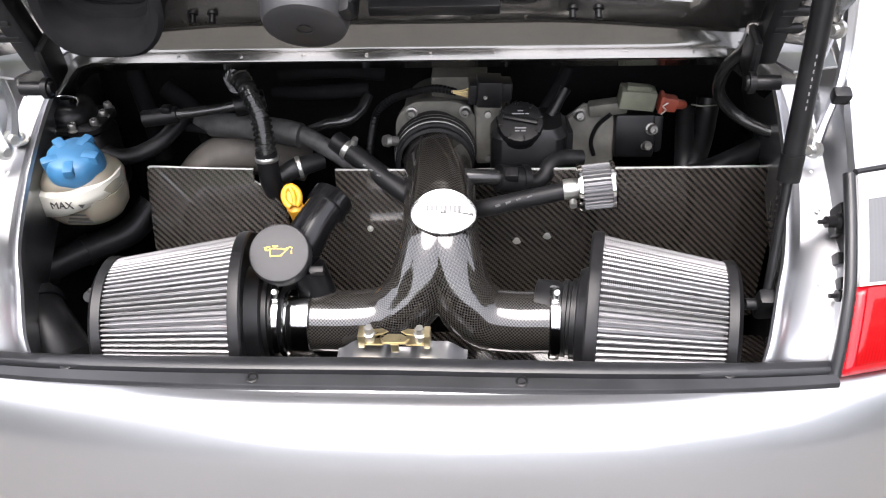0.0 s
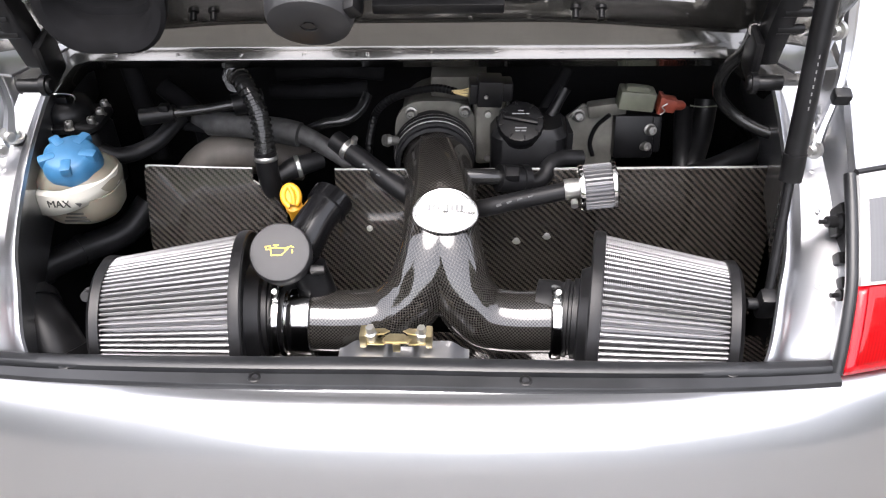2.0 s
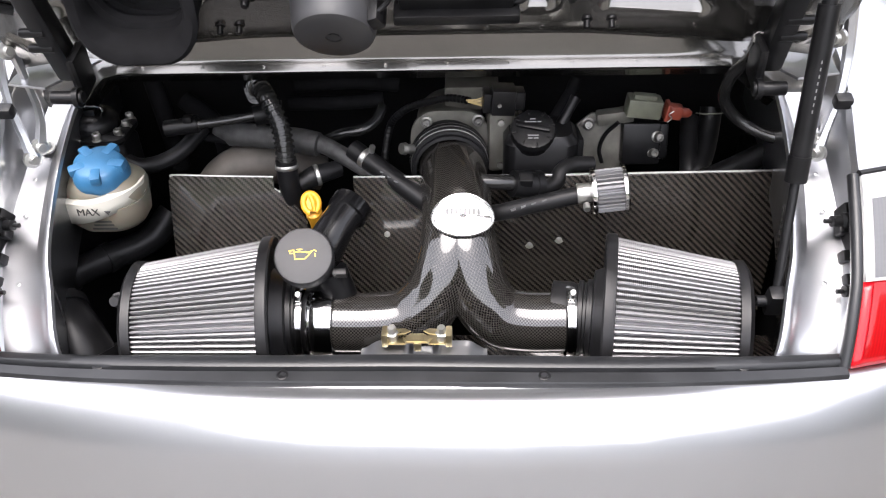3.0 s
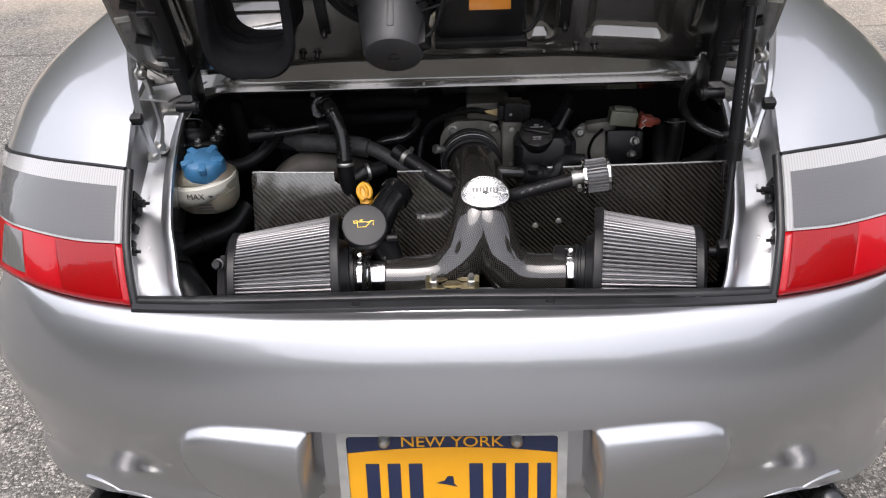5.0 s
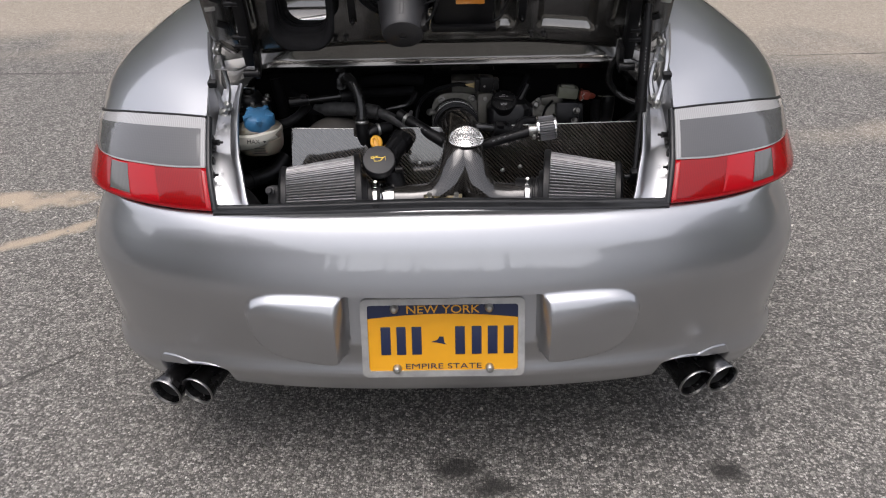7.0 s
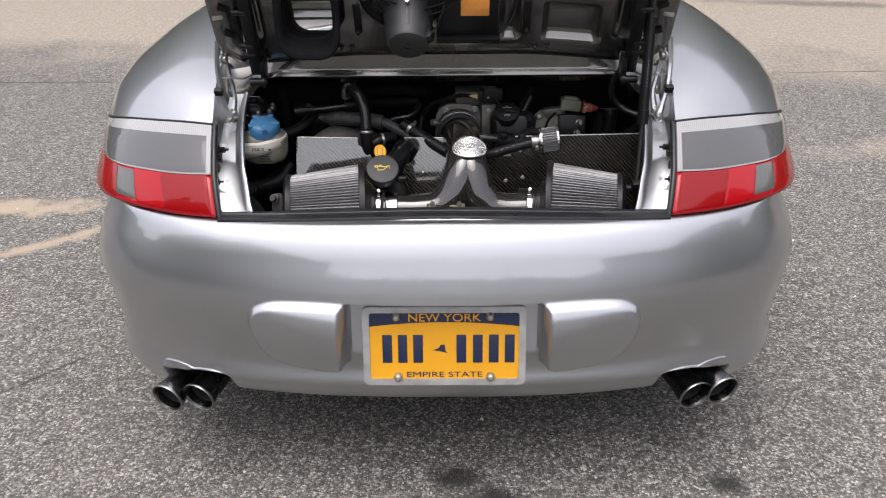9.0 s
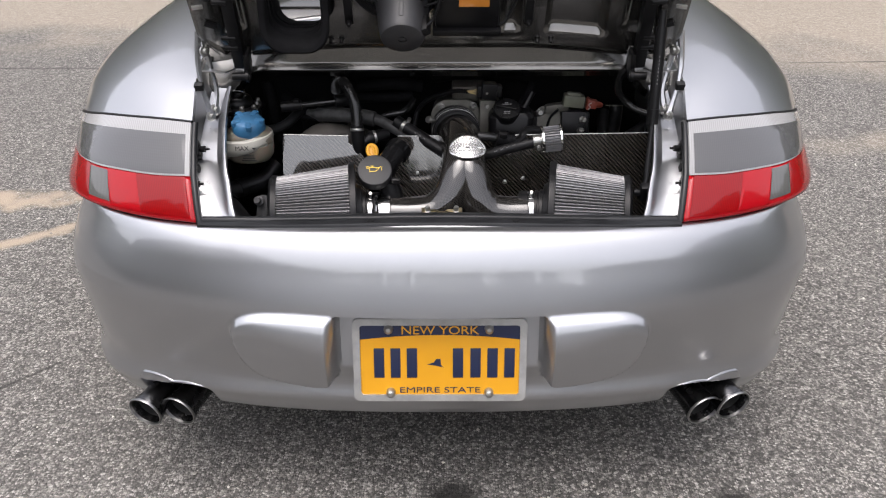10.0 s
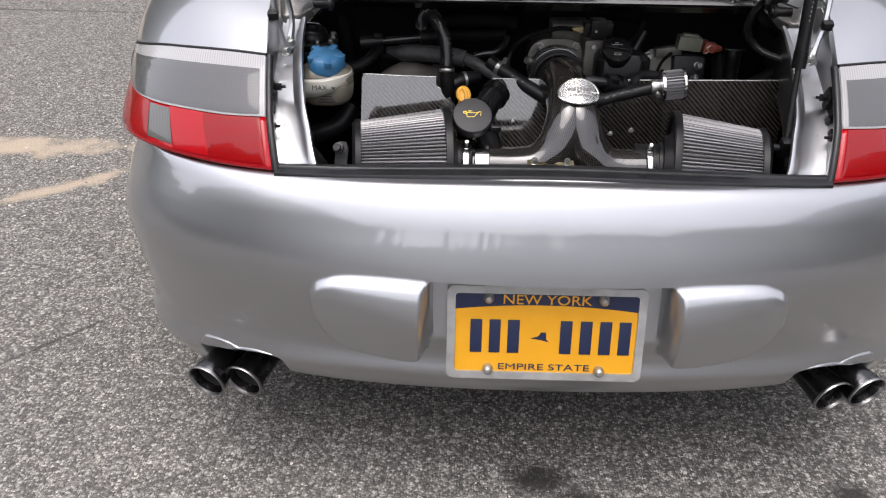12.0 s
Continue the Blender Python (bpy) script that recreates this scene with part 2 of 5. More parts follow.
M_AMBER = mat("amber_plastic", (0.62, 0.23, 0.03), 0.3, 0, 0.5)
M_BADGE = wear(mat("badge_aluminium", (0.72, 0.72, 0.71), 0.22, 0.9), 60.0, 0.9, 1.05, 0.05, 0.02)


def lens(name, color, flute, rough=0.12, deep=0.14):
    m = mat(name, color, 0.25, 0.0, 1.0, 0.15)
    nt = m.node_tree
    b = nt.nodes["Principled BSDF"]
    uv = nt.nodes.new("ShaderNodeUVMap")
    wv = nt.nodes.new("ShaderNodeTexWave")
    wv.bands_direction = "X"
    wv.inputs["Scale"].default_value = flute
    nt.links.new(uv.outputs[0], wv.inputs["Vector"])
    mx = nt.nodes.new("ShaderNodeMix")
    mx.data_type = "RGBA"
    mx.inputs["A"].default_value = (*[c * (1 - deep) for c in color], 1)
    mx.inputs["B"].default_value = (*[min(1, c * (1 + deep * 0.6)) for c in color], 1)
    nt.links.new(wv.outputs["Fac"], mx.inputs["Factor"])
    nt.links.new(mx.outputs["Result"], b.inputs["Base Color"])
    b.inputs["Coat Roughness"].default_value = 0.015
    b.inputs["Coat IOR"].default_value = 1.46
    b.inputs["Coat Weight"].default_value = 0.6 if color[0] > 3 * color[1] else 1.0
    b.inputs["Roughness"].default_value = rough + 0.15
    if flute:
        cross = nt.nodes.new("ShaderNodeTexWave")
        cross.bands_direction = "Y"
        cross.inputs["Scale"].default_value = flute * 0.8
        nt.links.new(uv.outputs[0], cross.inputs["Vector"])
        both = nt.nodes.new("ShaderNodeMath")
        both.operation = "ADD"
        nt.links.new(wv.outputs["Fac"], both.inputs[0])
        nt.links.new(cross.outputs["Fac"], both.inputs[1])
        bp = nt.nodes.new("ShaderNodeBump")
        bp.inputs["Strength"].default_value, bp.inputs["Distance"].default_value = 0.055, 0.001
        nt.links.new(both.outputs[0], bp.inputs["Height"])
        nt.links.new(bp.outputs[0], b.inputs["Normal"])
    return m


M_LENS_RED = lens("red_lens", (0.19, 0.001, 0.002), 95.0)
M_LENS_RED2 = lens("bright_red_lens", (0.32, 0.002, 0.006), 0.0)
M_LENS_GREY = lens("smoked_lens", (0.065, 0.066, 0.068), 85.0, 0.12, 0.05)
M_LENS_CLEAR = lens("clear_ribbed_lens", (0.26, 0.26, 0.26), 75.0)
M_LENS_REV = lens("reverse_lens", (0.075, 0.075, 0.072), 85.0)


def ground_material():
    m = mat("asphalt", (0.1, 0.1, 0.1), 0.85, 0, 0, 0.3)
    nt = m.node_tree
    b = nt.nodes["Principled BSDF"]
    N, L = nt.nodes.new, nt.links.new
    geo = N("ShaderNodeNewGeometry")
    stones = N("ShaderNodeTexVoronoi")
    stones.distance = "MANHATTAN"
    stones.inputs["Scale"].default_value = 185
    big = N("ShaderNodeTexVoronoi")
    big.inputs["Scale"].default_value = 85
    grain = N("ShaderNodeTexNoise")
    grain.inputs["Scale"].default_value, grain.inputs["Detail"].default_value = 320, 4
    blot = N("ShaderNodeTexNoise")
    blot.inputs["Scale"].default_value, blot.inputs["Detail"].default_value = 1.3, 6
    for n in (stones, big, grain, blot):
        L(geo.outputs["Position"], n.inputs["Vector"])
    sep = N("ShaderNodeSeparateColor")
    L(stones.outputs["Color"], sep.inputs[0])
    ramp = N("ShaderNodeValToRGB")
    e = ramp.color_ramp.elements
    e[0].position, e[0].color = 0.0, (0.042, 0.041, 0.038, 1)
    e[1].position, e[1].color = 1.0, (0.66, 0.635, 0.585, 1)
    for pos, col in ((0.38, (0.125, 0.120, 0.111, 1)), (0.68, (0.30, 0.287, 0.264, 1))):
        k = e.new(pos)
        k.color = col
    sepb = N("ShaderNodeSeparateColor")
    L(big.outputs["Color"], sepb.inputs[0])
    tone = N("ShaderNodeMix")
    tone.data_type = "FLOAT"
    tone.inputs[0].default_value = 0.2
    L(sep.outputs[0], tone.inputs[2])
    L(sepb.outputs[0], tone.inputs[3])
    L(tone.outputs[0], ramp.inputs["Fac"])

    def mixc(fac, a, c, kind="MIX"):
        x = N("ShaderNodeMix")
        x.data_type, x.blend_type = "RGBA", kind
        for sock, v in (("Factor", fac), ("A", a), ("B", c)):
            if isinstance(v, float):
                x.inputs[sock].default_value = v
            elif isinstance(v, tuple):
                x.inputs[sock].default_value = v
            else:
                L(v, x.inputs[sock])
        return x.outputs["Result"]

    def ranged(v, lo, hi, a=0.0, c=1.0):
        x = N("ShaderNodeMapRange")
        x.interpolation_type = "SMOOTHSTEP"
        for i, k in enumerate((lo, hi, a, c)):
            x.inputs[1 + i].default_value = k
        L(v, x.inputs[0])
        return x.outputs[0]

    def op(kind, a, c):
        x = N("ShaderNodeMath")
        x.operation = kind
        for i, v in enumerate((a, c)):
            if isinstance(v, (int, float)):
                x.inputs[i].default_value = v
            else:
                L(v, x.inputs[i])
        return x.outputs[0]

    xyz = N("ShaderNodeSeparateXYZ")
    L(geo.outputs["Position"], xyz.inputs[0])
    X, Y = xyz.outputs[0], xyz.outputs[1]

    def patch(cx, cy, rx, ry, soft, rag, fine, turn=0.0):
        """A ragged patch round a place of the ground."""
        n = N("ShaderNodeTexNoise")
        n.inputs["Scale"].default_value, n.inputs["Detail"].default_value = fine, 5
        L(geo.outputs["Position"], n.inputs["Vector"])
        px, py = op("SUBTRACT", X, cx), op("SUBTRACT", Y, cy)
        c_, s_ = math.cos(radians(turn)), math.sin(radians(turn))
        dx = op("DIVIDE", op("ADD", op("MULTIPLY", px, c_), op("MULTIPLY", py, s_)), rx)
        dy = op("DIVIDE", op("SUBTRACT", op("MULTIPLY", py, c_), op("MULTIPLY", px, s_)), ry)
        d = op("SQRT", op("ADD", op("MULTIPLY", dx, dx), op("MULTIPLY", dy, dy)), 0.0)
        d = op("ADD", d, op("MULTIPLY", op("SUBTRACT", n.outputs["Fac"], 0.5), rag))
        return ranged(d, 1.0, 1.0 - soft)

    col = mixc(ranged(grain.outputs["Fac"], 0.3, 0.7), mixc(0.62, ramp.outputs[0], (0.023, 0.023, 0.022, 1), "MIX"), ramp.outputs[0])
    col = mixc(ranged(blot.outputs["Fac"], 0.35, 0.7, 0.0, 0.45), col, mixc(0.5, col, (0.156, 0.148, 0.133, 1)))
    col = mixc(ranged(stones.outputs["Distance"], 0.55, 1.0, 0.0, 0.45), col, (0.03, 0.029, 0.027, 1))
    sand = mixc(ranged(grain.outputs["Fac"], 0.3, 0.7), (0.23, 0.186, 0.135, 1), (0.36, 0.302, 0.235, 1))
    gravel = mixc(0.42, mixc(0.45, ramp.outputs[0], (0.33, 0.285, 0.225, 1)), sand)
    spill = op("MAXIMUM", patch(-1.95, 1.63, 0.95, 0.12, 0.75, 1.9, 9.0), patch(-1.46, 1.30, 0.42, 0.05, 0.9, 2.0, 13.0, 40))
    far = op("MULTIPLY", ranged(op("ADD", op("ADD", Y, op("MULTIPLY", X, 0.11)), op("MULTIPLY", op("SUBTRACT", blot.outputs["Fac"], 0.5), 2.2)), 3.4, 4.6), 0.85)
    col = mixc(far, col, gravel)
    mottle = N("ShaderNodeTexNoise")
    mottle.inputs["Scale"].default_value, mottle.inputs["Detail"].default_value, mottle.inputs["Roughness"].default_value = 28, 8, 0.75
    L(geo.outputs["Position"], mottle.inputs["Vector"])
    col = mixc(ranged(mottle.outputs["Fac"], 0.58, 0.40, 0.0, 0.35), col, mixc(0.6, col, (0.03, 0.029, 0.027, 1)))
    col = mixc(ranged(mottle.outputs["Fac"], 0.55, 0.72, 0.0, 0.5), col, mixc(0.45, col, (0.55, 0.52, 0.46, 1)))
    col = mixc(op("MULTIPLY", patch(2.05, 2.25, 0.65, 0.20, 0.9, 1.4, 3.0, 12), 0.5), col, gravel)
    col = mixc(spill, col, sand)
    col = mixc(op("MULTIPLY", patch(3.2, 5.85, 1.6, 0.20, 0.9, 1.8, 2.5, -12), 0.6), col, (0.055, 0.053, 0.050, 1))
    crack = op("MAXIMUM", op("MAXIMUM", patch(-3.0, 3.50, 1.9, 0.026, 0.9, 0.5, 3.0, -1), patch(2.6, 3.60, 0.9, 0.016, 0.9, 1.2, 4.0, 2)), patch(-1.12, 0.49, 0.30, 0.010, 0.9, 1.2, 9.0, 46))
    col = mixc(op("MULTIPLY", crack, 0.75), col, (0.016, 0.015, 0.014, 1))
    oil = op("MAXIMUM", op("MAXIMUM", patch(0.02, 0.11, 0.075, 0.055, 0.7, 1.0, 14.0), patch(0.10, 0.05, 0.09, 0.05, 0.8, 1.2, 14.0)), patch(0.63, 0.095, 0.07, 0.05, 0.7, 1.0, 14.0))
    col = mixc(op("MULTIPLY", oil, 0.88), col, (0.014, 0.013, 0.012, 1))
    L(col, b.inputs["Base Color"])
    bp = N("ShaderNodeBump")
    bp.inputs["Strength"].default_value, bp.inputs["Distance"].default_value = 0.7, 0.004
    L(op("ADD", op("MULTIPLY", stones.outputs["Distance"], -0.7), op("MULTIPLY", grain.outputs["Fac"], 0.5)), bp.inputs["Height"])
    L(bp.outputs[0], b.inputs["Normal"])
    return m


M_GROUND = ground_material()
M_LEAF = wear(mat("far_foliage", (0.115, 0.135, 0.085), 0.7), 3.0, 0.7, 1.25, 0.1, 0.1, 20.0)
M_BARK = wear(mat("bark", (0.13, 0.11, 0.09), 0.85), 6.0, 0.6, 1.3, 0.1, 0.3, 40.0)

# ---------------------------------------------------------------- ground and distance
gb = bmesh.new()
bmesh.ops.create_grid(gb, x_segments=24, y_segments=24, size=400)
tagged(part("ground", gb, M_GROUND), "grey worn asphalt with pale sand drifts and oil stains", "ground", kind="structure")

# ---------------------------------------------------------------- car body
PLAN = [(0, .022), (.12, .023), (.25, .030), (.37, .044), (.48, .068), (.58, .106), (.665, .160), (.725, .225), (.765, .305), (.786, .40), (.795, .50)]
plan = cr([(-x, y) for x, y in PLAN[::-1]] + PLAN[1:], 641)
tan_ = np.gradient(plan, axis=0)
tan_ /= np.linalg.norm(tan_, axis=1)[:, None]
outw = np.stack([tan_[:, 1], -tan_[:, 0]], 1)
PROFILE = [(.096, .634), (.094, .6385), (.089, .6395), (.086, .6385), (.078, .6400), (.067, .6390), (.056, .632), (.045, .6195), (.034, .602), (.0245, .581), (.0145, .557), (.0065, .533), (.0025, .508), (.0052, .470), (.0160, .410), (.0238, .374), (.0256, .360), (.0250, .348), (.0224, .338), (.0192, .329), (.0174, .321), (.0182, .313), (.0240, .300), (.0315, .283), (.0420, .267), (.060, .256), (.09, .252), (.14, .254)]
prof = cr(PROFILE, 230)
POD = [(.186, .524), (.24, .5255), (.31, .5235), (.345, .5175), (.368, .506), (.379, .488), (.381, .468), (.376, .440), (.365, .412), (.346, .388), (.320, .374), (.285, .366), (.24, .361), (.208, .361), (.192, .367), (.186, .384)]


POD = [tuple(p) for p in cr(POD, 46)]
POD_TOP = POD[:int(np.argmax([p[0] for p in POD])) + 1]


def pod_depth(x, z):
    """How far inside the raised pad's outline a place lies, in metres."""
    best, inside = 9.0, False
    for (x0, z0), (x1, z1) in zip(POD, POD[1:] + POD[:1]):
        ex, ez = x1 - x0, z1 - z0
        f = min(1.0, max(0.0, ((x - x0) * ex + (z - z0) * ez) / (ex * ex + ez * ez)))
        best = min(best, math.hypot(x - x0 - f * ex, z - z0 - f * ez))
        if (z0 > z) != (z1 > z) and x < x0 + (z - z0) / ez * ex:
            inside = not inside
    return best if inside else 0.0


CORNER_Z, CORNER_D = [.50, .528, .556, .581, .602, .6195, .632, .640], [.0025, .0075, .0180, .0290, .0395, .0475, .0525, .056]


def crown(x, y, z):
    """The bumper's upper edge bows back and up towards the middle."""
    f = .5 + .5 * math.cos(math.pi * min(1.0, abs(x) / .62))
    g = sstep((z - .53) / .11)
    h = sstep((z - .33) / .15)
    return (x, y - .021 * f * h, z + .022 * f * g)


def bumper_point(k, d, z):
    x0, y0 = plan[k]
    n = outw[k]
    side = sstep((abs(x0) - .40) / .36)
    if z > .5:
        ds = .056 + (d - .067) * .45 if d > .067 else np.interp(z, CORNER_Z, CORNER_D)
        d = d + (ds - d) * side
    ax = abs(x0)
    low = sstep((abs(x0) - .46) / .28) * sstep((.50 - z) / .20)
    d = d - .005 * low
    zz = z - .040 * low
    # the lip is cut away over each exhaust tip
    for c in (.494, .566):
        cut = sstep((.050 - abs(ax - c)) / .018) * sstep((.322 - z) / .012)
        zz = zz + cut * max(0.0, .312 + .008 * math.cos((ax - c) / .032) - zz)
    # raised pads beside the number plate
    pod = 0.0
    if .18 < ax < .39 and .35 < z < .53:
        far = sstep((ax - .19) / .19)
        pod = pod_depth(ax, z)
        gap = np.interp(ax, [p[0] for p in POD_TOP], [p[1] for p in POD_TOP]) - z
        pod = sstep(pod / .015) * (.08 + .92 * (1 - (1 - min(1.0, max(0.0, (gap + .003) / (.070 - .034 * far)))) ** 1.7)) * (.028 - .009 * far + .75 * d * sstep((.50 - z) / .06))
    d = d - pod
    x, y = x0 - n[0] * d, y0 - n[1] * d
    # hollow for the plate
    hollow = sstep((.187 - ax) / .006) * sstep((.522 - z) / .008) * sstep((z - .318) / .02)
    x, y, zz = crown(x, y, zz)
    return (x, y + hollow * max(0.0, (.024 + (z - .341) * .216) - y), zz)


car = thing("car", (0, .86, 0), "silver metallic sports car with its rear engine lid open", "car")
bm = grid([[bumper_point(k, d, z) for d, z in prof] for k in range(len(plan))])
bumper = solid(part("rear_bumper", bm, M_PAINT, car, "silver painted rear bumper with raised pads beside the plate"), .003)


def along_plan(profile, lo, hi):
    """A strip with that (inset, z) profile along the bumper between two x."""
    rows = []
    for k in range(len(plan)):
        x0, y0 = plan[k]
        if lo <= x0 <= hi:
            rows.append([crown(x0, y0 + d * (1 - .25 * (x0 / .45) ** 2), max(z, .635))[:2] + (crown(x0, 0, max(z, .635))[2] + min(0.0, z - .635),) for d, z in profile])
    return grid(rows)


seal = part("lid_seal", along_plan([(.088, .634), (.0885, .6425), (.090, .6445), (.102, .6465), (.104, .6430), (.1055, .6430), (.107, .6480), (.110, .6500), (.120, .6500), (.124, .6480), (.1265, .642), (.127, .59)], -.434, .434), M_GREYRUB, car, "black rubber lid seal along the bumper")
for x in (-.316, -.121, .134, .33):
    k = int(np.argmin(abs(plan[:, 0] - x)))
    part("push_clip", lathe([(0, 0), (.0065, 0), (.0065, .0006), (.0056, .0012), (.0036, .0012), (.0032, .0005), (0, .0005)], axis_pose(crown(x, plan[k][1] + .096, .6452), (0, -.08, 1)), 16), M_BLACK, seal)
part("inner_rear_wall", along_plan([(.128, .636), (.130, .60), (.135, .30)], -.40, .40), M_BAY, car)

# edges of the tail lights: lower, middle and upper
T_BOT = [(.438, .130, .648), (.508, .150, .646), (.583, .180, .645), (.655, .222, .644), (.715, .275, .643), (.755, .345, .641), (.778, .43, .640)]
T_MID = [(.452, .181, .716), (.523, .200, .711), (.600, .233, .708), (.659, .270, .704), (.708, .322, .700), (.745, .392, .696), (.770, .470, .692)]
T_TOP = [(.4635, .270, .785), (.53, .290, .785), (.60, .322, .779), (.66, .362, .770), (.708, .404, .758), (.738, .442, .748), (.757, .476, .740)]

# fenders: sections from the lid gap over the crest to the flank
EDGE_IN = [(.4655, .2745, .7895), (.473, .36, .838), (.478, .46, .872), (.482, .60, .905), (.484, .80, .935), (.486, 1.0, .955), (.486, 1.25, .965), (.486, 1.55, .965)]
CREST = [(.6155, .3345, .7825), (.62, .42, .832), (.625, .52, .866), (.63, .66, .893), (.632, .84, .908), (.625, 1.02, .905), (.61, 1.26, .885), (.60, 1.55, .86)]
EDGE_OUT = [(.758, .480, .7435), (.767, .55, .772), (.772, .62, .79), (.778, .72, .80), (.780, .88, .80), (.775, 1.04, .78), (.768, 1.27, .74), (.76, 1.55, .72)]
LOW = [(.790, .470, .640), (.800, .55, .64), (.806, .64, .665), (.81, .74, .68), (.812, .88, .685), (.81, 1.03, .67), (.80, 1.26, .60), (.79, 1.55, .50)]
FOOT = [(.792, .475, .56), (.800, .50, .50), (.806, .56, .50), (.81, .66, .60), (.812, .86, .64), (.81, 1.06, .60), (.80, 1.20, .40), (.79, 1.55, .22)]


def fender(side):
    cols = [cr([(side * x, y, z) for x, y, z in line], 46) for line in (EDGE_IN, CREST, EDGE_OUT, LOW, FOOT)]
    flip = np.array([side, 1, 1])
    brow = cr(T_TOP, 23) * flip + np.array([0, .0045, .0035])
    rows = []
    shift = None
    for i in range(46):
        p = [c[i] for c in cols]
        row = cr(p, 45)
        if shift is None:
            shift = np.zeros((45, 3))
            shift[:23] = brow - row[:23]
            shift[23:] = shift[22] * np.linspace(1, 0, 22)[:, None]
        row = row + shift * math.exp(-(i / 5.0) ** 2)
        rows.append([row[0] + np.array([0, .004, -.018])] + list(row))
    edge = [r + np.array([0, .003, -.014]) for r in rows[0]]
    return solid(part("fender", grid([edge] + rows), M_PAINT, car, "silver painted rear fender"), .003)


for s in (-1, 1):
    fender(s)
    # rear wheel
    m = axis_pose((s * .70, .86, .315), (s, 0, 0))
    wheel = part("wheel", lathe([(0, -.09), (.22, -.10), (.285, -.105), (.312, -.09), (.315, -.05), (.315, .05), (.312, .09), (.285, .105), (.235, .10), (.225, .08), (.10, .06), (0, .06)], m, 48), M_RUBBER, car, "black tyre")
    part("rim", lathe([(.0, .075), (.05, .075), (.06, .062), (.20, .07), (.223, .092), (.228, .095), (.228, .06)], m, 48), M_STEEL, wheel, "silver alloy rim")

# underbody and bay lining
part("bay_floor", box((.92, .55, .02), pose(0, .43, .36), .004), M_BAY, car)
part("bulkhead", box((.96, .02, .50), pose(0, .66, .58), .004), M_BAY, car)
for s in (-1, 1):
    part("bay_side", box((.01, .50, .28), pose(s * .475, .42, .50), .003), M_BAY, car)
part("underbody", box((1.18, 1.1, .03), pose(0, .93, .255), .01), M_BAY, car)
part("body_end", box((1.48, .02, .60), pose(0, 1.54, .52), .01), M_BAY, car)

# deck between the opening and the rear window
deck = []
for x in np.linspace(-.482, .482, 49):
    ax = abs(x)
    drop = .055 * sstep((ax - .365) / .08)
    fwd = .012 * sstep((ax - .365) / .08)
    tip = .9 * sstep((ax - .30) / .09)
    deck.append([(x, y + fwd * k + tip * max(0.0, min(z, .92) - .8532), z - drop * k) for y, z, k in ((.452, .822, 1), (.436, .836, 1), (.4275, .8410, 1), (.4265, .8425, 1), (.4270, .8440, 1), (.4322, .8515, 1), (.4335, .8532, .95), (.4342, .8548, .9), (.4344, .8565, .9), (.4345, .8590, .88), (.4350, .8720, .8), (.4345, .8950, .6), (.4345, .9200, .4), (.460, .9450, .2), (.54, .9650, 0), (.80, .985, 0), (1.1, 1.0, 0), (1.54, 1.02, 0))])
# the lip takes the silver whose shade is already in its colour
rear_deck = solid(part("rear_deck", grid(deck), M_PAINT_SHADED, car, "silver painted deck lip before the engine bay"), .002)
for k in range(10):
    x = -.33 + .073 * k
    part("weld_spot", lathe([(.0024, 0), (.0018, .0002), (0, .0003)], axis_pose((x, .4294, .8476), (0, -.86, .51)), 10), M_PAINT_SHADED, rear_deck)

# shelves at the upper corners of the opening
for s in (-1, 1):
    outline = [(s * .372, .424), (s * .466, .446), (s * .458, .362), (s * .410, .350)]
    part("corner_shelf", plate(outline if s > 0 else outline[::-1], Matrix.Translation((0, 0, .838)) @ Matrix.Rotation(radians(3), 4, "X"), .003, .001), M_PAINT, car, "silver painted corner shelf")

# gutters beside the opening
GY = [.140, .158, .20, .235, .30, .37, .45, .56]
GIN = [(.368, .640), (.378, .663), (.391, .694), (.402, .718), (.415, .748), (.425, .776), (.430, .806), (.43, .84)]
GTOP = [(.440, .652), (.444, .672), (.455, .728), (.463, .758), (.470, .800), (.474, .838), (.478, .866), (.482, .892)]
for s in (-1, 1):
    rows = []
    for y, (xi, zi), (xt, zt) in zip(GY, GIN, GTOP):
        fl = zi - .013
        rows.append([(s * (xi + .003), y, zi - .10), (s * (xi - .001), y, zi - .010), (s * (xi - .003), y, zi - .003), (s * (xi - .0015), y, zi), (s * (xi + .002), y, zi - .0005), (s * (xi + .007), y, zi - .006), (s * (xi + .014), y, fl), (s * (xt - .018), y + .004, fl + .001), (s * (xt - .008), y + .004, fl + .004), (s * (xt - .003), y + .004, fl + .014), (s * xt, y + .002, zt - .012), (s * (xt + .003), y, zt - .004)])
    fine = [cr([r[j] for r in rows], 30) for j in range(len(rows[0]))]
    gutter = solid(part("gutter", grid([[fine[j][i] for j in range(len(fine))] for i in range(30)]), M_PAINT, car, "silver painted rain gutter beside the engine opening"), .0015)
    for y, z, x in ((.21, .692, .430), (.285, .733, .444), (.33, .754, .447)):
        part("weld_spot", lathe([(.0026, 0), (.0018, .0003), (0, .0004)], axis_pose((s * x, y, z), (0, -.4, 1)), 10), M_PAINT, gutter)
# ---------------------------------------------------------------- tail lights
t_rows = [cr(r, 61) for r in (T_BOT, T_MID, T_TOP)]


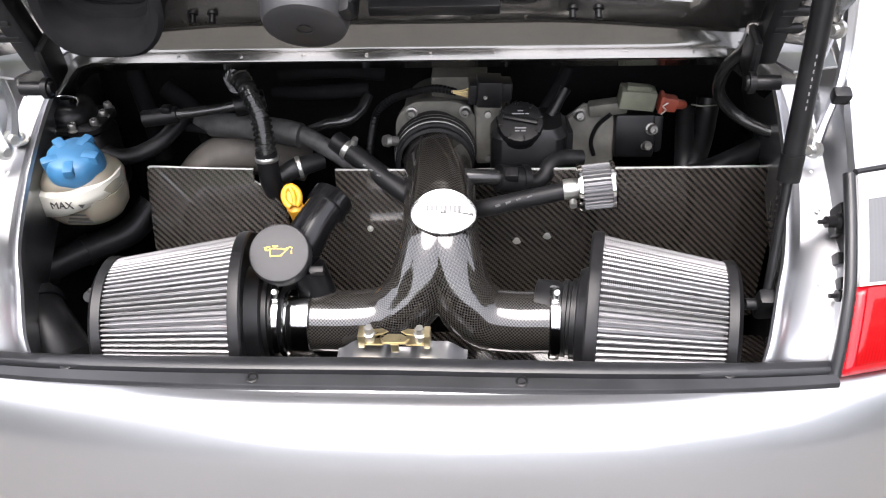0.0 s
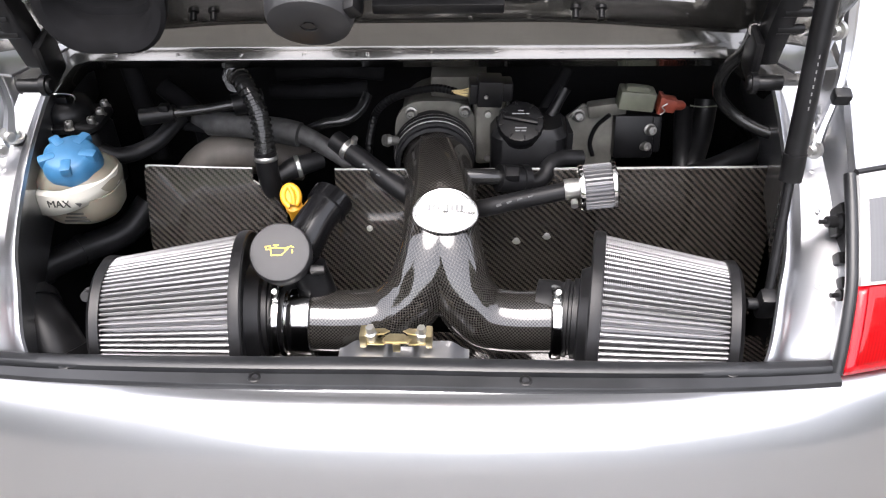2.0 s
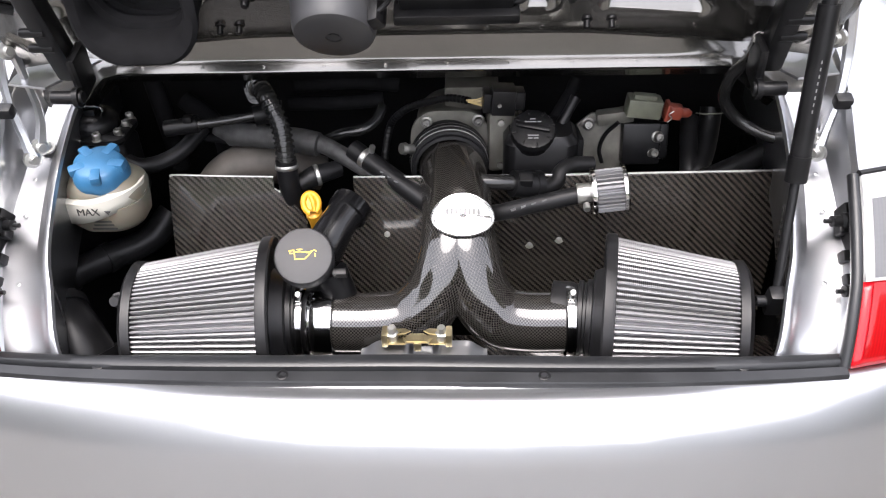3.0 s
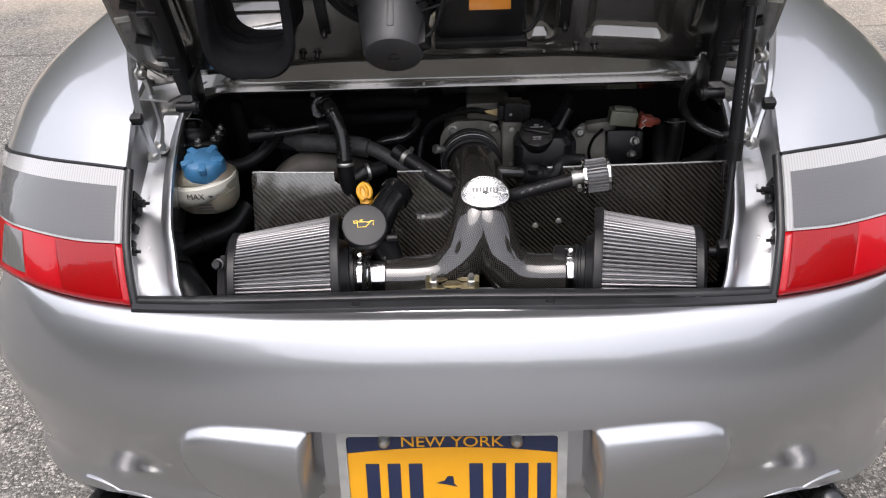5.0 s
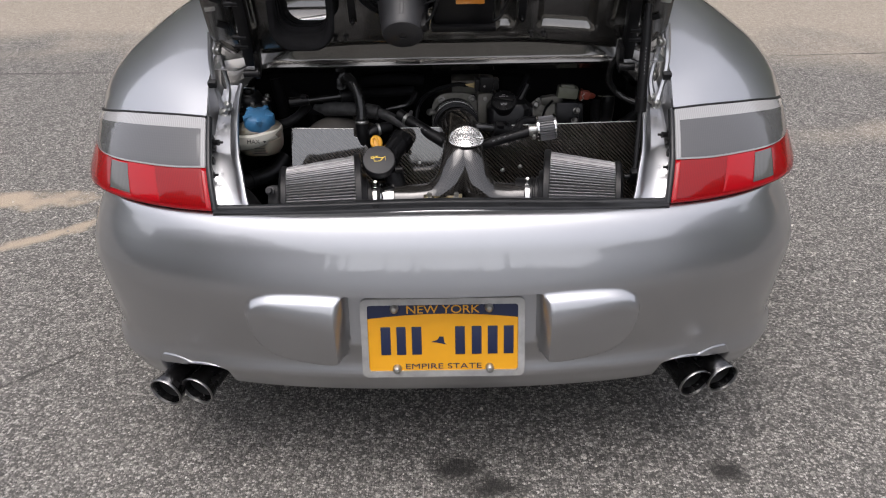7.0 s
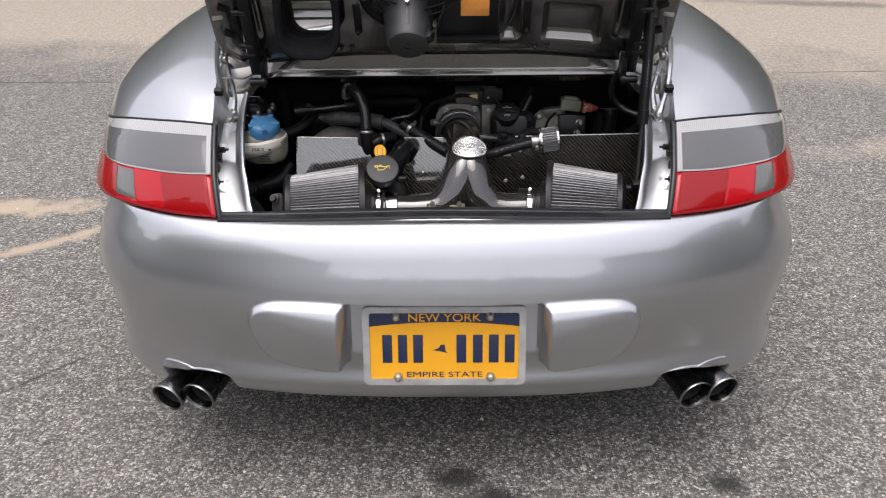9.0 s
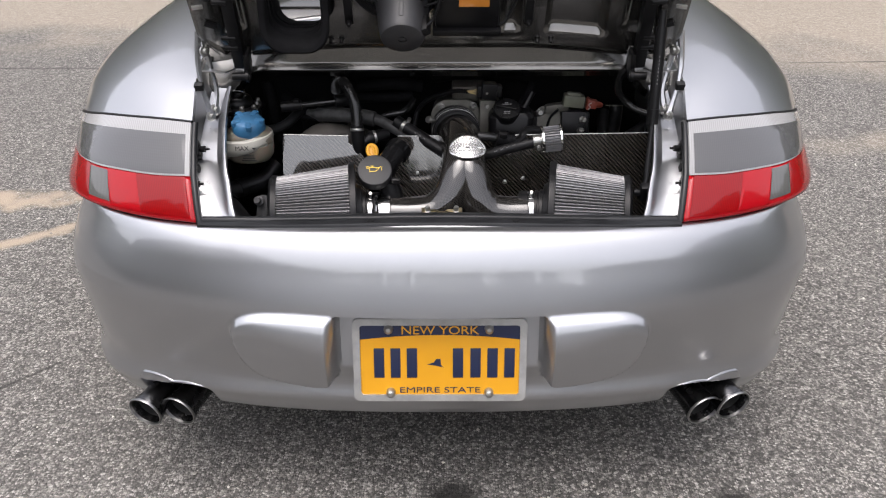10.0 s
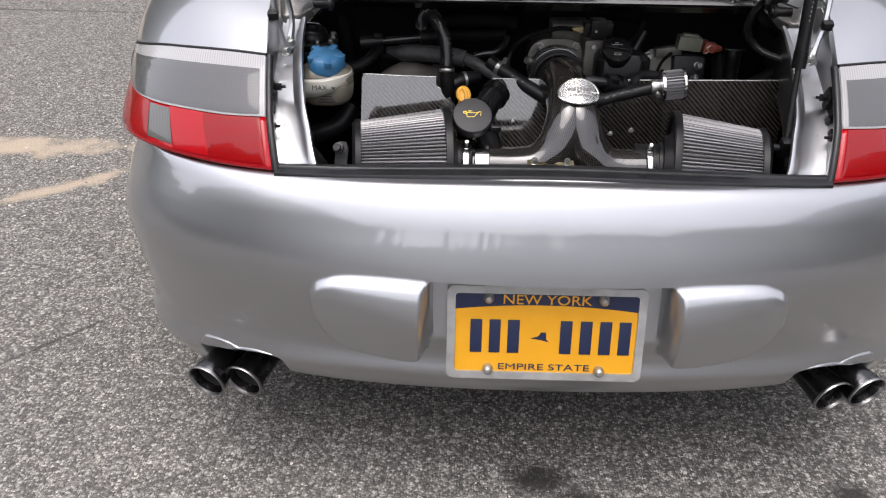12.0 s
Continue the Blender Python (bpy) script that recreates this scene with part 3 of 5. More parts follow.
def lamp_point(a, b, out=0.0):
    """A place on the lamp's face: a from the lid gap outwards, b upwards, raised by out."""
    def at(a, b):
        p = [np.array([np.interp(a, np.linspace(0, 1, 61), r[:, c]) for c in range(3)]) for r in t_rows]
        c = cr(p, 3)
        if b < .5:
            f = b / .5
            m = (p[0] + p[1]) / 2 + np.array([0, -.0025, .0015])
        else:
            f = (b - .5) / .5
            m = (p[1] + p[2]) / 2 + np.array([0, -.0025, .0015])
        lo, hi = (p[0], p[1]) if b < .5 else (p[1], p[2])
        return lo * (1 - f) ** 2 + 2 * f * (1 - f) * (2 * m - (lo + hi) / 2) + hi * f * f
    q = at(a, b)
    if out:
        n = np.cross(at(min(a + .02, 1), b) - at(max(a - .02, 0), b), at(a, min(b + .02, 1)) - at(a, max(b - .02, 0)))
        q = q + out * n / np.linalg.norm(n)
    return q


def lamp_patch(a0, a1, b0, b1, side, out, thick, na=14, nb=8):
    """A pane of the lamp with rounded rims."""
    rows, uvs = [], []
    e = .8
    aa = [a0 + (a1 - a0) * i / na for i in range(na + 1)]
    bb = [b0 + (b1 - b0) * j / nb for j in range(nb + 1)]
    for i, a in enumerate(aa):
        row, uvr = [], []
        for j, b in enumerate(bb):
            rim = 1.0 if 0 < i < na and 0 < j < nb else e
            row.append(lamp_point(a, b, out * rim) * np.array([side, 1, 1]))
            uvr.append((a * .40, b * .18))
        rows.append(row)
        uvs.append(uvr)
    return grid(rows, uvs)


def tail_light(side):
    lamp = thing("tail_light", (side * .6, .25, .64), "red and smoked grey tail light with ribbed lenses", "tail light", "tail lights")
    solid(part("lower_housing", lamp_patch(0, 1, 0, .5, side, .001, 0, 40, 10), M_LENS_RED2, lamp, "red housing edge"), .02)
    solid(part("upper_housing", lamp_patch(0, 1, .5, 1, side, .001, 0, 40, 10), M_LENS_CLEAR, lamp, "clear housing edge"), .02)
    for name, a0, a1, b0, b1, m, lab in (
        ("clear_rim", .0, 1.0, .50, 1.0, M_LENS_CLEAR, "clear ribbed rim"),
        ("smoked_lens", .022, .955, .514, .880, M_LENS_GREY, "smoked grey indicator lens"),
        ("red_lens", .022, .248, .05, .490, M_LENS_RED, "dark red fluted lens"),
        ("bright_lens", .2495, .402, .05, .490, M_LENS_RED2, "bright red smooth lens"),
        ("reverse_lens", .4035, .535, .09, .470, M_LENS_REV, "grey ribbed reverse lens"),
        ("outer_lens", .5365, .985, .05, .490, M_LENS_RED, "red side lens"),
    ):
        part(name, lamp_patch(a0, a1, b0, b1, side, .0035 if name == "clear_rim" else .0048 if name == "smoked_lens" else .0030, 0, 24, 10), m, lamp, lab)
    # rubber edge towards the lid and along the fender
    inner = [lamp_point(0, b) * np.array([side, 1, 1]) + np.array([-side * .0058, .003, -.001]) for b in np.linspace(0, 1, 9)]
    part("gasket", tube(inner, .0060, 12), M_GREYRUB, lamp, "black rubber gasket")
    part("top_gasket", tube([lamp_point(a, 1.0) * np.array([side, 1, 1]) + np.array([0, .003, .001]) for a in np.linspace(0, 1, 9)], .0042, 8), M_RUBBER, lamp)
    return lamp


for s in (-1, 1):
    tail_light(s)

# ---------------------------------------------------------------- number plate
tilt = math.atan2(.033, .153)
PM = Matrix.Translation((0, .0285, .4175)) @ Matrix.Rotation(radians(90) - tilt, 4, "X")
plate_ob = thing("license_plate", (0, .03, .34), "yellow number plate in a grey metal frame with dark blue band", "license plate")
part("plate_sheet", plate(rounded(.304, .150, .010), PM @ Matrix.Translation((0, 0, -.004)), .0015), M_PLATE_Y, plate_ob)
part("frame", ring_plate(rounded(.316, .162, .012), rounded(.290, .137, .006), PM @ Matrix.Translation((0, 0, -.005)), .0065), M_PLATE_F, plate_ob, "grey metal plate frame")
band = [(-.146, .0705), (-.146, .040)] + [(x, .040 + .009 * (1 - (x / .146) ** 2)) for x in np.linspace(-.146, .146, 15)][1:-1] + [(.146, .040), (.146, .0705)]
part("blue_band", plate(band, PM @ Matrix.Translation((0, 0, -.0024)), .0006, 0), M_PLATE_N, plate_ob, "dark blue band")
part("state_name", lettering("NEW YORK", .0165, PM @ Matrix.Translation((0, .0575, -.0012)), .0004, .140), M_PLATE_Y, plate_ob)
part("motto", lettering("EMPIRE STATE", .0115, PM @ Matrix.Translation((0, -.0605, -.002)), .0004, .148), M_PLATE_N, plate_ob)
for x, w in ((-.106, .019), (-.076, .018), (-.046, .019), (.038, .019), (.070, .019), (.101, .019), (.132, .019)):
    part("number_bar", box((w, .058, .0016), PM @ Matrix.Translation((x - .005, -.006, -.0018)), .0006), M_PLATE_N, plate_ob, "plain dark bar in place of a character")
part("state_emblem", plate([(-.018, -.003), (-.006, .001), (-.002, .008), (.006, .008), (.007, -.004), (.012, -.009), (.004, -.007), (-.004, -.005)], PM @ Matrix.Translation((-.005, -.006, -.0024)), .0008, 0), M_PLATE_N, plate_ob)
for x, y in ((-.0925, .0615), (.089, .0615), (-.0905, -.0635), (.090, -.0635)):
    part("bolt", lathe([(0, .012), (.004, .0115), (.0075, .008), (.0085, .003), (.0085, -.004)], PM @ Matrix.Translation((x, y, 0)), 16), M_STEEL, plate_ob, "domed chrome bolt cap")

# ---------------------------------------------------------------- exhaust tips
M_EXH = wear(mat("dark_chrome", (0.145, 0.145, 0.15), 0.26, 1.0), 30.0, 0.7, 1.1, 0.08, 0.02)
M_RIM = wear(mat("rolled_rim_steel", (0.30, 0.30, 0.30), 0.3, 1.0), 30.0, 0.8, 1.1, 0.08, 0.02)
M_SOOT = wear(mat("soot", (0.012, 0.012, 0.012), 0.8), 60.0, 0.6, 1.5, 0.1, 0.2)


def slashed(profile, m, slant, segs=44):
    """A turned pipe whose open end is cut at a slant: the top reaches further than the bottom."""
    bm = lathe(profile, Matrix.Identity(4), segs)
    for v in bm.verts:
        near = sstep((v.co.z + .075) / .075)
        v.co.z += slant * v.co.y * near
    bm.transform(m)
    return bm


for x, y, z in ((-.588, .090, .247), (-.521, .090, .249), (.525, .090, .249), (.582, .090, .261)):
    side_ = -1 if x < 0 else 1
    ex = thing("exhaust_tip", (x, y + .07, z - .034), "oval slash-cut dark chrome exhaust tip with a sooty inside", "exhaust tip", "exhaust tips")
    way = Vector((side_ * .36, -1, -.12)).normalized()
    across = way.cross(Vector((0, 0, 1))).normalized()
    up_ = across.cross(way)
    m = Matrix((across, up_, way)).transposed().to_4x4()
    m.translation = (x, y, z)
    part("pipe", slashed([(.0250, -.15), (.0255, -.075), (.0262, -.05), (.0275, -.028), (.0300, -.010), (.0318, -.001), (.0318, .001), (.0300, .0005), (.0278, -.010), (.0250, -.04), (.0240, -.148), (0, -.148)], m @ Matrix.Scale(1.12, 4), .06), M_EXH, ex)
    part("rim", slashed([(.0306, -.0035), (.0322, -.0025), (.0328, .0002), (.0320, .0022), (.0302, .0018), (.0292, -.0025)], m @ Matrix.Scale(1.12, 4), .06), M_RIM, ex, "bright rolled rim")
    part("soot_lining", slashed([(.0262, -.016), (.0244, -.05), (.0236, -.144), (0, -.144)], m @ Matrix.Scale(1.12, 4), .06), M_SOOT, ex)

# ---------------------------------------------------------------- engine lid, standing open
lean = radians(25)
LO = Vector((0, .385, .90))
LV, LN = Vector((0, -math.sin(lean), math.cos(lean))), Vector((0, -math.cos(lean), -math.sin(lean)))
LID = Matrix((((1), 0, 0, LO.x), (0, LV.y, LN.y, LO.y), (0, LV.z, LN.z, LO.z), (0, 0, 0, 1)))
DUCT = (-.256, .128, .050, .056)
FANC = (-.075, .155, .075)
OUT_VENTS = ((-.32, -.195, .03, .19), (-.165, .01, .09, .24))


def lid_in(u, v):
    """Depth of the inner panel at a place on the lid."""
    h = 0.0
    for u0, u1, v0, v1, dep in ((.11, .155, .035, .30, .014), (.195, .315, .035, .125, .016), (.195, .315, .15, .34, .016), (-.42, -.36, .05, .3, .012), (.34, .42, .05, .3, .012)):
        h -= dep * sstep((u - u0) / .014) * sstep((u1 - u) / .014) * sstep((v - v0) / .014) * sstep((v1 - v) / .014)
    rim = sstep((abs(u) - .425) / .02)
    h += .012 * rim
    h -= .02 * sstep((.012 - v) / .02)
    return h


us, vs_ = np.linspace(-.455, .455, 131), np.linspace(-.018, .46, 70)
bm = bmesh.new()
vv = {}
for i, u in enumerate(us):
    for j, v in enumerate(vs_):
        vv[i, j] = bm.verts.new(LID @ Vector((u * (1 - .10 * sstep((.06 - v) / .08) * sstep((abs(u) - .30) / .15)), v - .018 * sstep((abs(u) - .15) / .25), -.050 - .03 * (1 - (u / .455) ** 2) + .035 * sstep((.05 - v) / .06))))
for i in range(len(us) - 1):
    for j in range(len(vs_) - 1):
        u, v = (us[i] + us[i + 1]) / 2, (vs_[j] + vs_[j + 1]) / 2
        if any(a < u < b and c < v < d for a, b, c, d in OUT_VENTS):
            continue
        bm.faces.new((vv[i, j], vv[i + 1, j], vv[i + 1, j + 1], vv[i, j + 1]))
lid = solid(part("engine_lid", bm, M_PAINT, car, "open silver engine lid standing on its hinges"), .0015)
bm = bmesh.new()
vv = {}
for i, u in enumerate(us):
    for j, v in enumerate(vs_):
        shrink = 1 - .10 * sstep((.06 - v) / .08) * sstep((abs(u) - .30) / .15)
        vv[i, j] = bm.verts.new(LID @ Vector((u * shrink, v - .018 * sstep((abs(u) - .15) / .25) , lid_in(u, v))))
for i in range(len(us) - 1):
    for j in range(len(vs_) - 1):
        u, v = (us[i] + us[i + 1]) / 2, (vs_[j] + vs_[j + 1]) / 2
        if ((u - DUCT[0]) / DUCT[2]) ** 4 + ((v - DUCT[1] + .010) / (DUCT[3] + .006)) ** 4 < 1 or math.hypot(u - FANC[0], v - FANC[1]) < FANC[2]:
            continue
        bm.faces.new((vv[i, j], vv[i + 1, j], vv[i + 1, j + 1], vv[i, j + 1]))
# same silver as outside, with the shade under the lid put into the colour
solid(part("inner_panel", bm, M_PAINT_SHADED, lid, "silver pressed inner panel with hollows"), .002)
for a, b, c, d in OUT_VENTS:
    for k in range(int((d - c) / .022) + 1):
        part("vent_slat", box((b - a + .01, .010, .004), LID @ pose((a + b) / 2, c + .022 * k, -.078, 35), .001), M_BLACK, lid)
# rubber air duct
M_DUCT = wear(mat("dull_rubber", (0.005, 0.005, 0.0055), 0.75, 0, 0, 0.06), 50.0, 0.7, 1.5, 0.1, 0.06)
du, dv, dw, dh = DUCT


def duct_ring(grow, n, sink=0):
    return [LID @ Vector((du + x, dv + y + (sink * .55 * (n - .045) if n < .045 else 0), n if n < .02 else .02 + (n - .02) * (1 - .38 * (1 + y / dh)))) for x, y in rounded(2 * dw + grow, 2 * dh + grow, .035 + grow / 3, 8)]


rows = [duct_ring(.034, .0), duct_ring(.026, .004), duct_ring(.020, .014), duct_ring(.018, .070), duct_ring(.024, .080), duct_ring(.024, .089), duct_ring(.016, .093), duct_ring(.002, .092), duct_ring(-.004, .086), duct_ring(-.006, .070), duct_ring(.002, .067), duct_ring(.002, .056), duct_ring(-.008, .053), duct_ring(-.008, .042, 1), duct_ring(.0, .039, 1), duct_ring(.0, .028, 1), duct_ring(-.010, .025, 1), duct_ring(-.010, .012, 1), duct_ring(-.014, .009, 1), duct_ring(-.010, -.030, 1), duct_ring(-.008, -.040, 1)]
rows = [r + r[:1] for r in rows]
part("air_duct", grid(rows), M_DUCT, lid, "black ribbed rubber air duct")
# fan with its grille and motor
fm = LID @ Matrix.Translation((FANC[0], FANC[1], 0))
bm = lathe([(.074, -.02), (.074, .012), (.082, .016), (.088, .010), (.088, -.004), (.076, -.02)], fm, 48)
part("fan_ring", bm, M_BLACK, lid)
for k in range(4):
    r = .018 + .017 * k
    part("guard_wire", tube([fm @ Vector((r * math.cos(a), r * math.sin(a), .022)) for a in np.linspace(0, 2 * math.pi, 25)], .0016, 8, 72, False), M_BLACK, lid)
for k in range(8):
    a = 2 * math.pi * k / 8 + .2
    part("guard_spoke", tube([fm @ Vector((.01 * math.cos(a), .01 * math.sin(a), .022)), fm @ Vector((.078 * math.cos(a), .078 * math.sin(a), .018))], .002, 8, 4), M_BLACK, lid)
M_MOTOR = wear(mat("motor_grey", (0.020, 0.020, 0.0215), 0.45), 40.0, 0.8, 1.2, 0.08, 0.05)
mm = LID @ Matrix.Translation((-.066, .107, -.012)) @ Matrix.Rotation(radians(14), 4, "X") @ Matrix.Diagonal((.90, .90, .98, 1))
motor = part("fan_motor", lathe([(.056, .0), (.0555, .02), (.053, .04), (.0445, .094), (.042, .099), (.036, .101), (.009, .1015), (.009, .0995), (.006, .0995), (.006, .101), (0, .101)], mm, 40), M_MOTOR, lid, "dark grey cup-shaped fan motor")
part("motor_rib", box((.012, .012, .075), mm @ pose(0, .047, .045, 8), .004), M_MOTOR, lid)
part("motor_bolt", lathe([(0, .012), (.0045, .012), (.005, .008), (.005, 0)], mm @ pose(0, .054, .035, -70), 6), M_STEEL, lid)
part("motor_plug", box((.030, .022, .034), mm @ pose(.040, .012, .080, 0, 0, 25), .006), M_BLACK, lid)
part("motor_wire", tube([mm @ Vector(p) for p in ((.04, .02, .09), (.06, .03, .08), (.075, .06, .06), (.085, .10, .03))], .0025, 8), M_BLACK, lid)
for k, (u, v) in enumerate(((.018, .150), (.030, .172), (-.150, .185))):
    part("fan_wire", tube([mm @ Vector((.045 - .02 * k, .03, .05 - .01 * k)), LID @ Vector((u, v, .050)), LID @ Vector((u + .03, v + .045, .036)), LID @ Vector((u + .05, v + .10, .030))], .0022, 8), M_BLACK, lid)
# black tray with an amber strip
part("tray", box((.115, .14, .040), LID @ pose(.050, .140, .020), .006), M_BLACK, lid, "black plastic tray")
part("tray_lip", box((.125, .012, .05), LID @ pose(.050, .068, .025), .003), M_BLACK, lid)
part("amber_strip", box((.054, .034, .003), LID @ pose(.062, .138, .0415), .001), M_AMBER, lid, "glossy amber strip")
part("tray_cable", tube([LID @ Vector(p) for p in ((.095, .075, .03), (.115, .08, .035), (.13, .10, .025), (.15, .15, .012))], .003, 8), M_BLACK, lid)
# slots, pegs, label
for u, v0, v1 in ((.166, .055, .125), (-.168, .055, .12)):
    part("slot", box((.016, v1 - v0, .006), LID @ pose(u, (v0 + v1) / 2, .002), .002), M_BLACK, lid)
    part("slot_pin", lathe([(.0045, 0), (.0045, .012), (.003, .014), (0, .014)], LID @ pose(u, v0 + .006, .004), 12), M_BLACK, lid)
for u in (-.207, -.186, .186, .212):
    part("peg", lathe([(.006, 0), (.006, .003), (.0035, .004), (.0035, .012), (0, .013)], LID @ pose(u, .022, 0, 25), 12), M_BLACK, lid)
part("label", box((.05, .018, .0006), LID @ pose(.235, .20, -.012), 0), M_INK_W, lid, "white paper label")
for k in range(3):
    part("label_bar", box((.042, .0028, .0004), LID @ pose(.235, .194 + .005 * k, -.0114), 0), M_INK_K, lid, "plain dark line of small print")
for u in (-.33, -.22, .08, .14, .22, .30, .36):
    part("panel_dimple", lathe([(.0035, 0), (.003, .0012), (0, .0016)], LID @ pose(u, .010, .001), 10), M_PAINT_SHADED, lid)
# black side gutters with pins, and their pivots
for s in (-1, 1):
    part("side_gutter", box((.024, .42, .026), LID @ pose(s * .374, .19, .030, 0, 0, s * 2), .005), M_BLACK, lid, "black plastic side channel")
    part("gutter_foot", box((.010, .055, .040), LID @ pose(s * .367, -.012, .034, -10, 0, s * 5), .005), M_BLACK, lid)
    for v in (.03, .052, .13, .19):
        part("gutter_pin", lathe([(.005, -.014), (.005, .010), (.0042, .012), (0, .012)], LID @ pose(s * .39, v, .040, 0, s * 90), 14), M_BLACK, lid)
    part("pivot", lathe([(.0075, -.018), (.0075, .014), (.006, .016), (0, .016)], axis_pose((s * .372, .327, .858), (-s, 0, 0)), 18), M_BLACK, lid, "black pivot pin")
    part("pivot_washer", lathe([(.011, -.003), (.011, .003), (0, .003)], axis_pose((s * .362, .327, .858), (-s, 0, 0)), 18), M_BLACK, lid)
    part("side_edge", box((.05, .46, .03), LID @ pose(s * .430, .20, -.004, 0, s * -12, 0), .008), M_PAINT_SHADED, lid)
    for v0 in (.06, .12, .24):
        part("edge_slot", box((.022, .012, .004), LID @ pose(s * .425, v0, .0125, 0, s * -12, s * 30), .001), M_BLACK, lid)
    part("edge_clip", box((.020, .008, .004), LID @ pose(s * .440, .10, .014, 0, s * -12, 0), .001), M_STEEL, lid)
    part("edge_bolt", lathe([(0, .005), (.006, .005), (.007, .003), (.007, 0)], LID @ pose(s * .41, .16, .012), 16), M_STEEL, lid)
    # hinge: plate on the gutter, bolts and swing arm
    hm = Matrix.Translation((s * .4495, .405, .778)) @ Matrix.Rotation(math.atan2(.040, .085), 4, "X")
    hinge = part("lid_hinge", plate([(-.012, -.07), (.010, -.06), (.014, -.03), (.014, .065), (-.012, .065)] if s < 0 else [(-.010, -.06), (.012, -.07), (.012, .065), (-.014, .065), (-.014, -.03)], hm, .003), M_PAINT, car, "silver steel hinge plate bolted to the gutter")
    for x, y, z in ((.460, .457, .799), (.446, .374, .7725)):
        part("bolt", lathe([(0, .007), (.0055, .007), (.006, .005), (.006, .0015), (.0095, .001), (.0095, -.002)], axis_pose((s * x, y, z), (0, -.4, 1)), 18), M_STEEL, hinge, "zinc hexagon bolt")
    part("swing_arm", tube([(s * .446, .340, .776), (s * .453, .348, .80), (s * .462, .358, .835), (s * .466, .372, .875), (s * .460, .380, .93)], [.008, .0055, .005, .006, .007], 6, 40), M_PAINT, hinge)
    part("stop_rod", tube([(s * .440, .352, .785), (s * .436, .366, .82), (s * .444, .376, .86), (s * .450, .380, .90)], [.0075, .005, .005, .008], 6, 30), M_PAINT, hinge)
    for p_ in ((s * .446, .338, .776), (s * .440, .350, .786), (s * .450, .370, .895)):
        part("pivot_bolt", lathe([(0, .009), (.005, .009), (.006, .007), (.006, .003), (.010, .002), (.010, -.003), (0, -.003)], axis_pose(p_, (-s * .8, -.6, .1)), 16), M_STEEL, hinge, "zinc pivot bolt")
    part("stop", box((.018, .014, .014), pose(s * .464, .350, .832, 20), .003), M_RUBBER, hinge, "black rubber stop")

# gas strut
strut = thing("gas_strut", (.391, .211, .655), "black gas strut holding the lid open", "gas strut")
top, joint, foot = Vector((.400, .300, .985)), Vector((.394, .259, .795)), Vector((.382, .206, .672))
part("cylinder", tube([joint, joint.lerp(top, .5), top.lerp(joint, .15)], .0102, 24, 8), M_BLACK, strut)
part("collar", tube([joint + (joint - top) * .04, joint + (top - joint) * .10], .0112, 24, 4), M_BLACK, strut)
part("rod", tube([foot, joint], .0048, 16, 4), M_BLACK, strut, "dark steel rod")
part("top_socket", tube([top.lerp(joint, .16), top], .007, 16, 4), M_BLACK, strut)
part("foot_socket", box((.020, .018, .034), pose(foot.x, foot.y, foot.z, 18), .005), M_BLACK, strut)
part("foot_ball", lathe([(.006, -.02), (.006, .02)], axis_pose(foot, (1, 0, 0)), 14), M_BLACK, strut)
for k in range(8):
    p = joint.lerp(top, .34 + .035 * k)
    part("print_bar", box((.0011, .0006, .0032), Matrix.Translation(p + Vector((-.001, -.0102, .002))) @ Matrix.Rotation(radians(-12), 4, "X"), 0), M_INK_G, strut, "plain pale bar of print")
# ---------------------------------------------------------------- intake
AX_Z = .607
intake = thing("intake_pipe", (.04, .30, .57), "glossy carbon fibre Y-shaped intake pipe", "intake pipe")
left = [(-.104, .246, AX_Z), (-.05, .246, AX_Z), (-.010, .248, .613), (.018, .257, .636), (.032, .270, .664), (.040, .290, .686), (.044, .325, .698), (.042, .38, .702), (.036, .44, .703), (.031, .482, .703)]
right = [(.168, .248, AX_Z), (.125, .248, AX_Z), (.094, .250, .614), (.073, .258, .638), (.063, .271, .665), (.055, .290, .686), (.049, .325, .698), (.044, .38, .702), (.037, .44, .703), (.031, .482, .703)]
rl = [.0355, .0355, .036, .036, .036, .037, .0395, .0415, .042, .042]
part("left_branch", tube(left, rl, 40, 110), M_CARBON2, intake)
part("right_branch", tube(right, rl, 40, 110), M_CARBON2, intake)
part("throat_ring", tube([(.0313, .470, .703), (.0305, .492, .703)], .0445, 40, 4), M_RUBBER, intake, "black rubber ring")
bn = Vector((.03, -.60, .80)).normalized()
bx = (Vector((1, 0, 0)) - bn * bn.x).normalized()
by = bn.cross(bx).normalized()
BC = Vector((.0535, .2825, .7325))


def on_badge(x, y, up=0.0):
    """A place on the badge, which is bent round the pipe."""
    return BC + bx * x + by * y + bn * (up - x * x * 7.0)


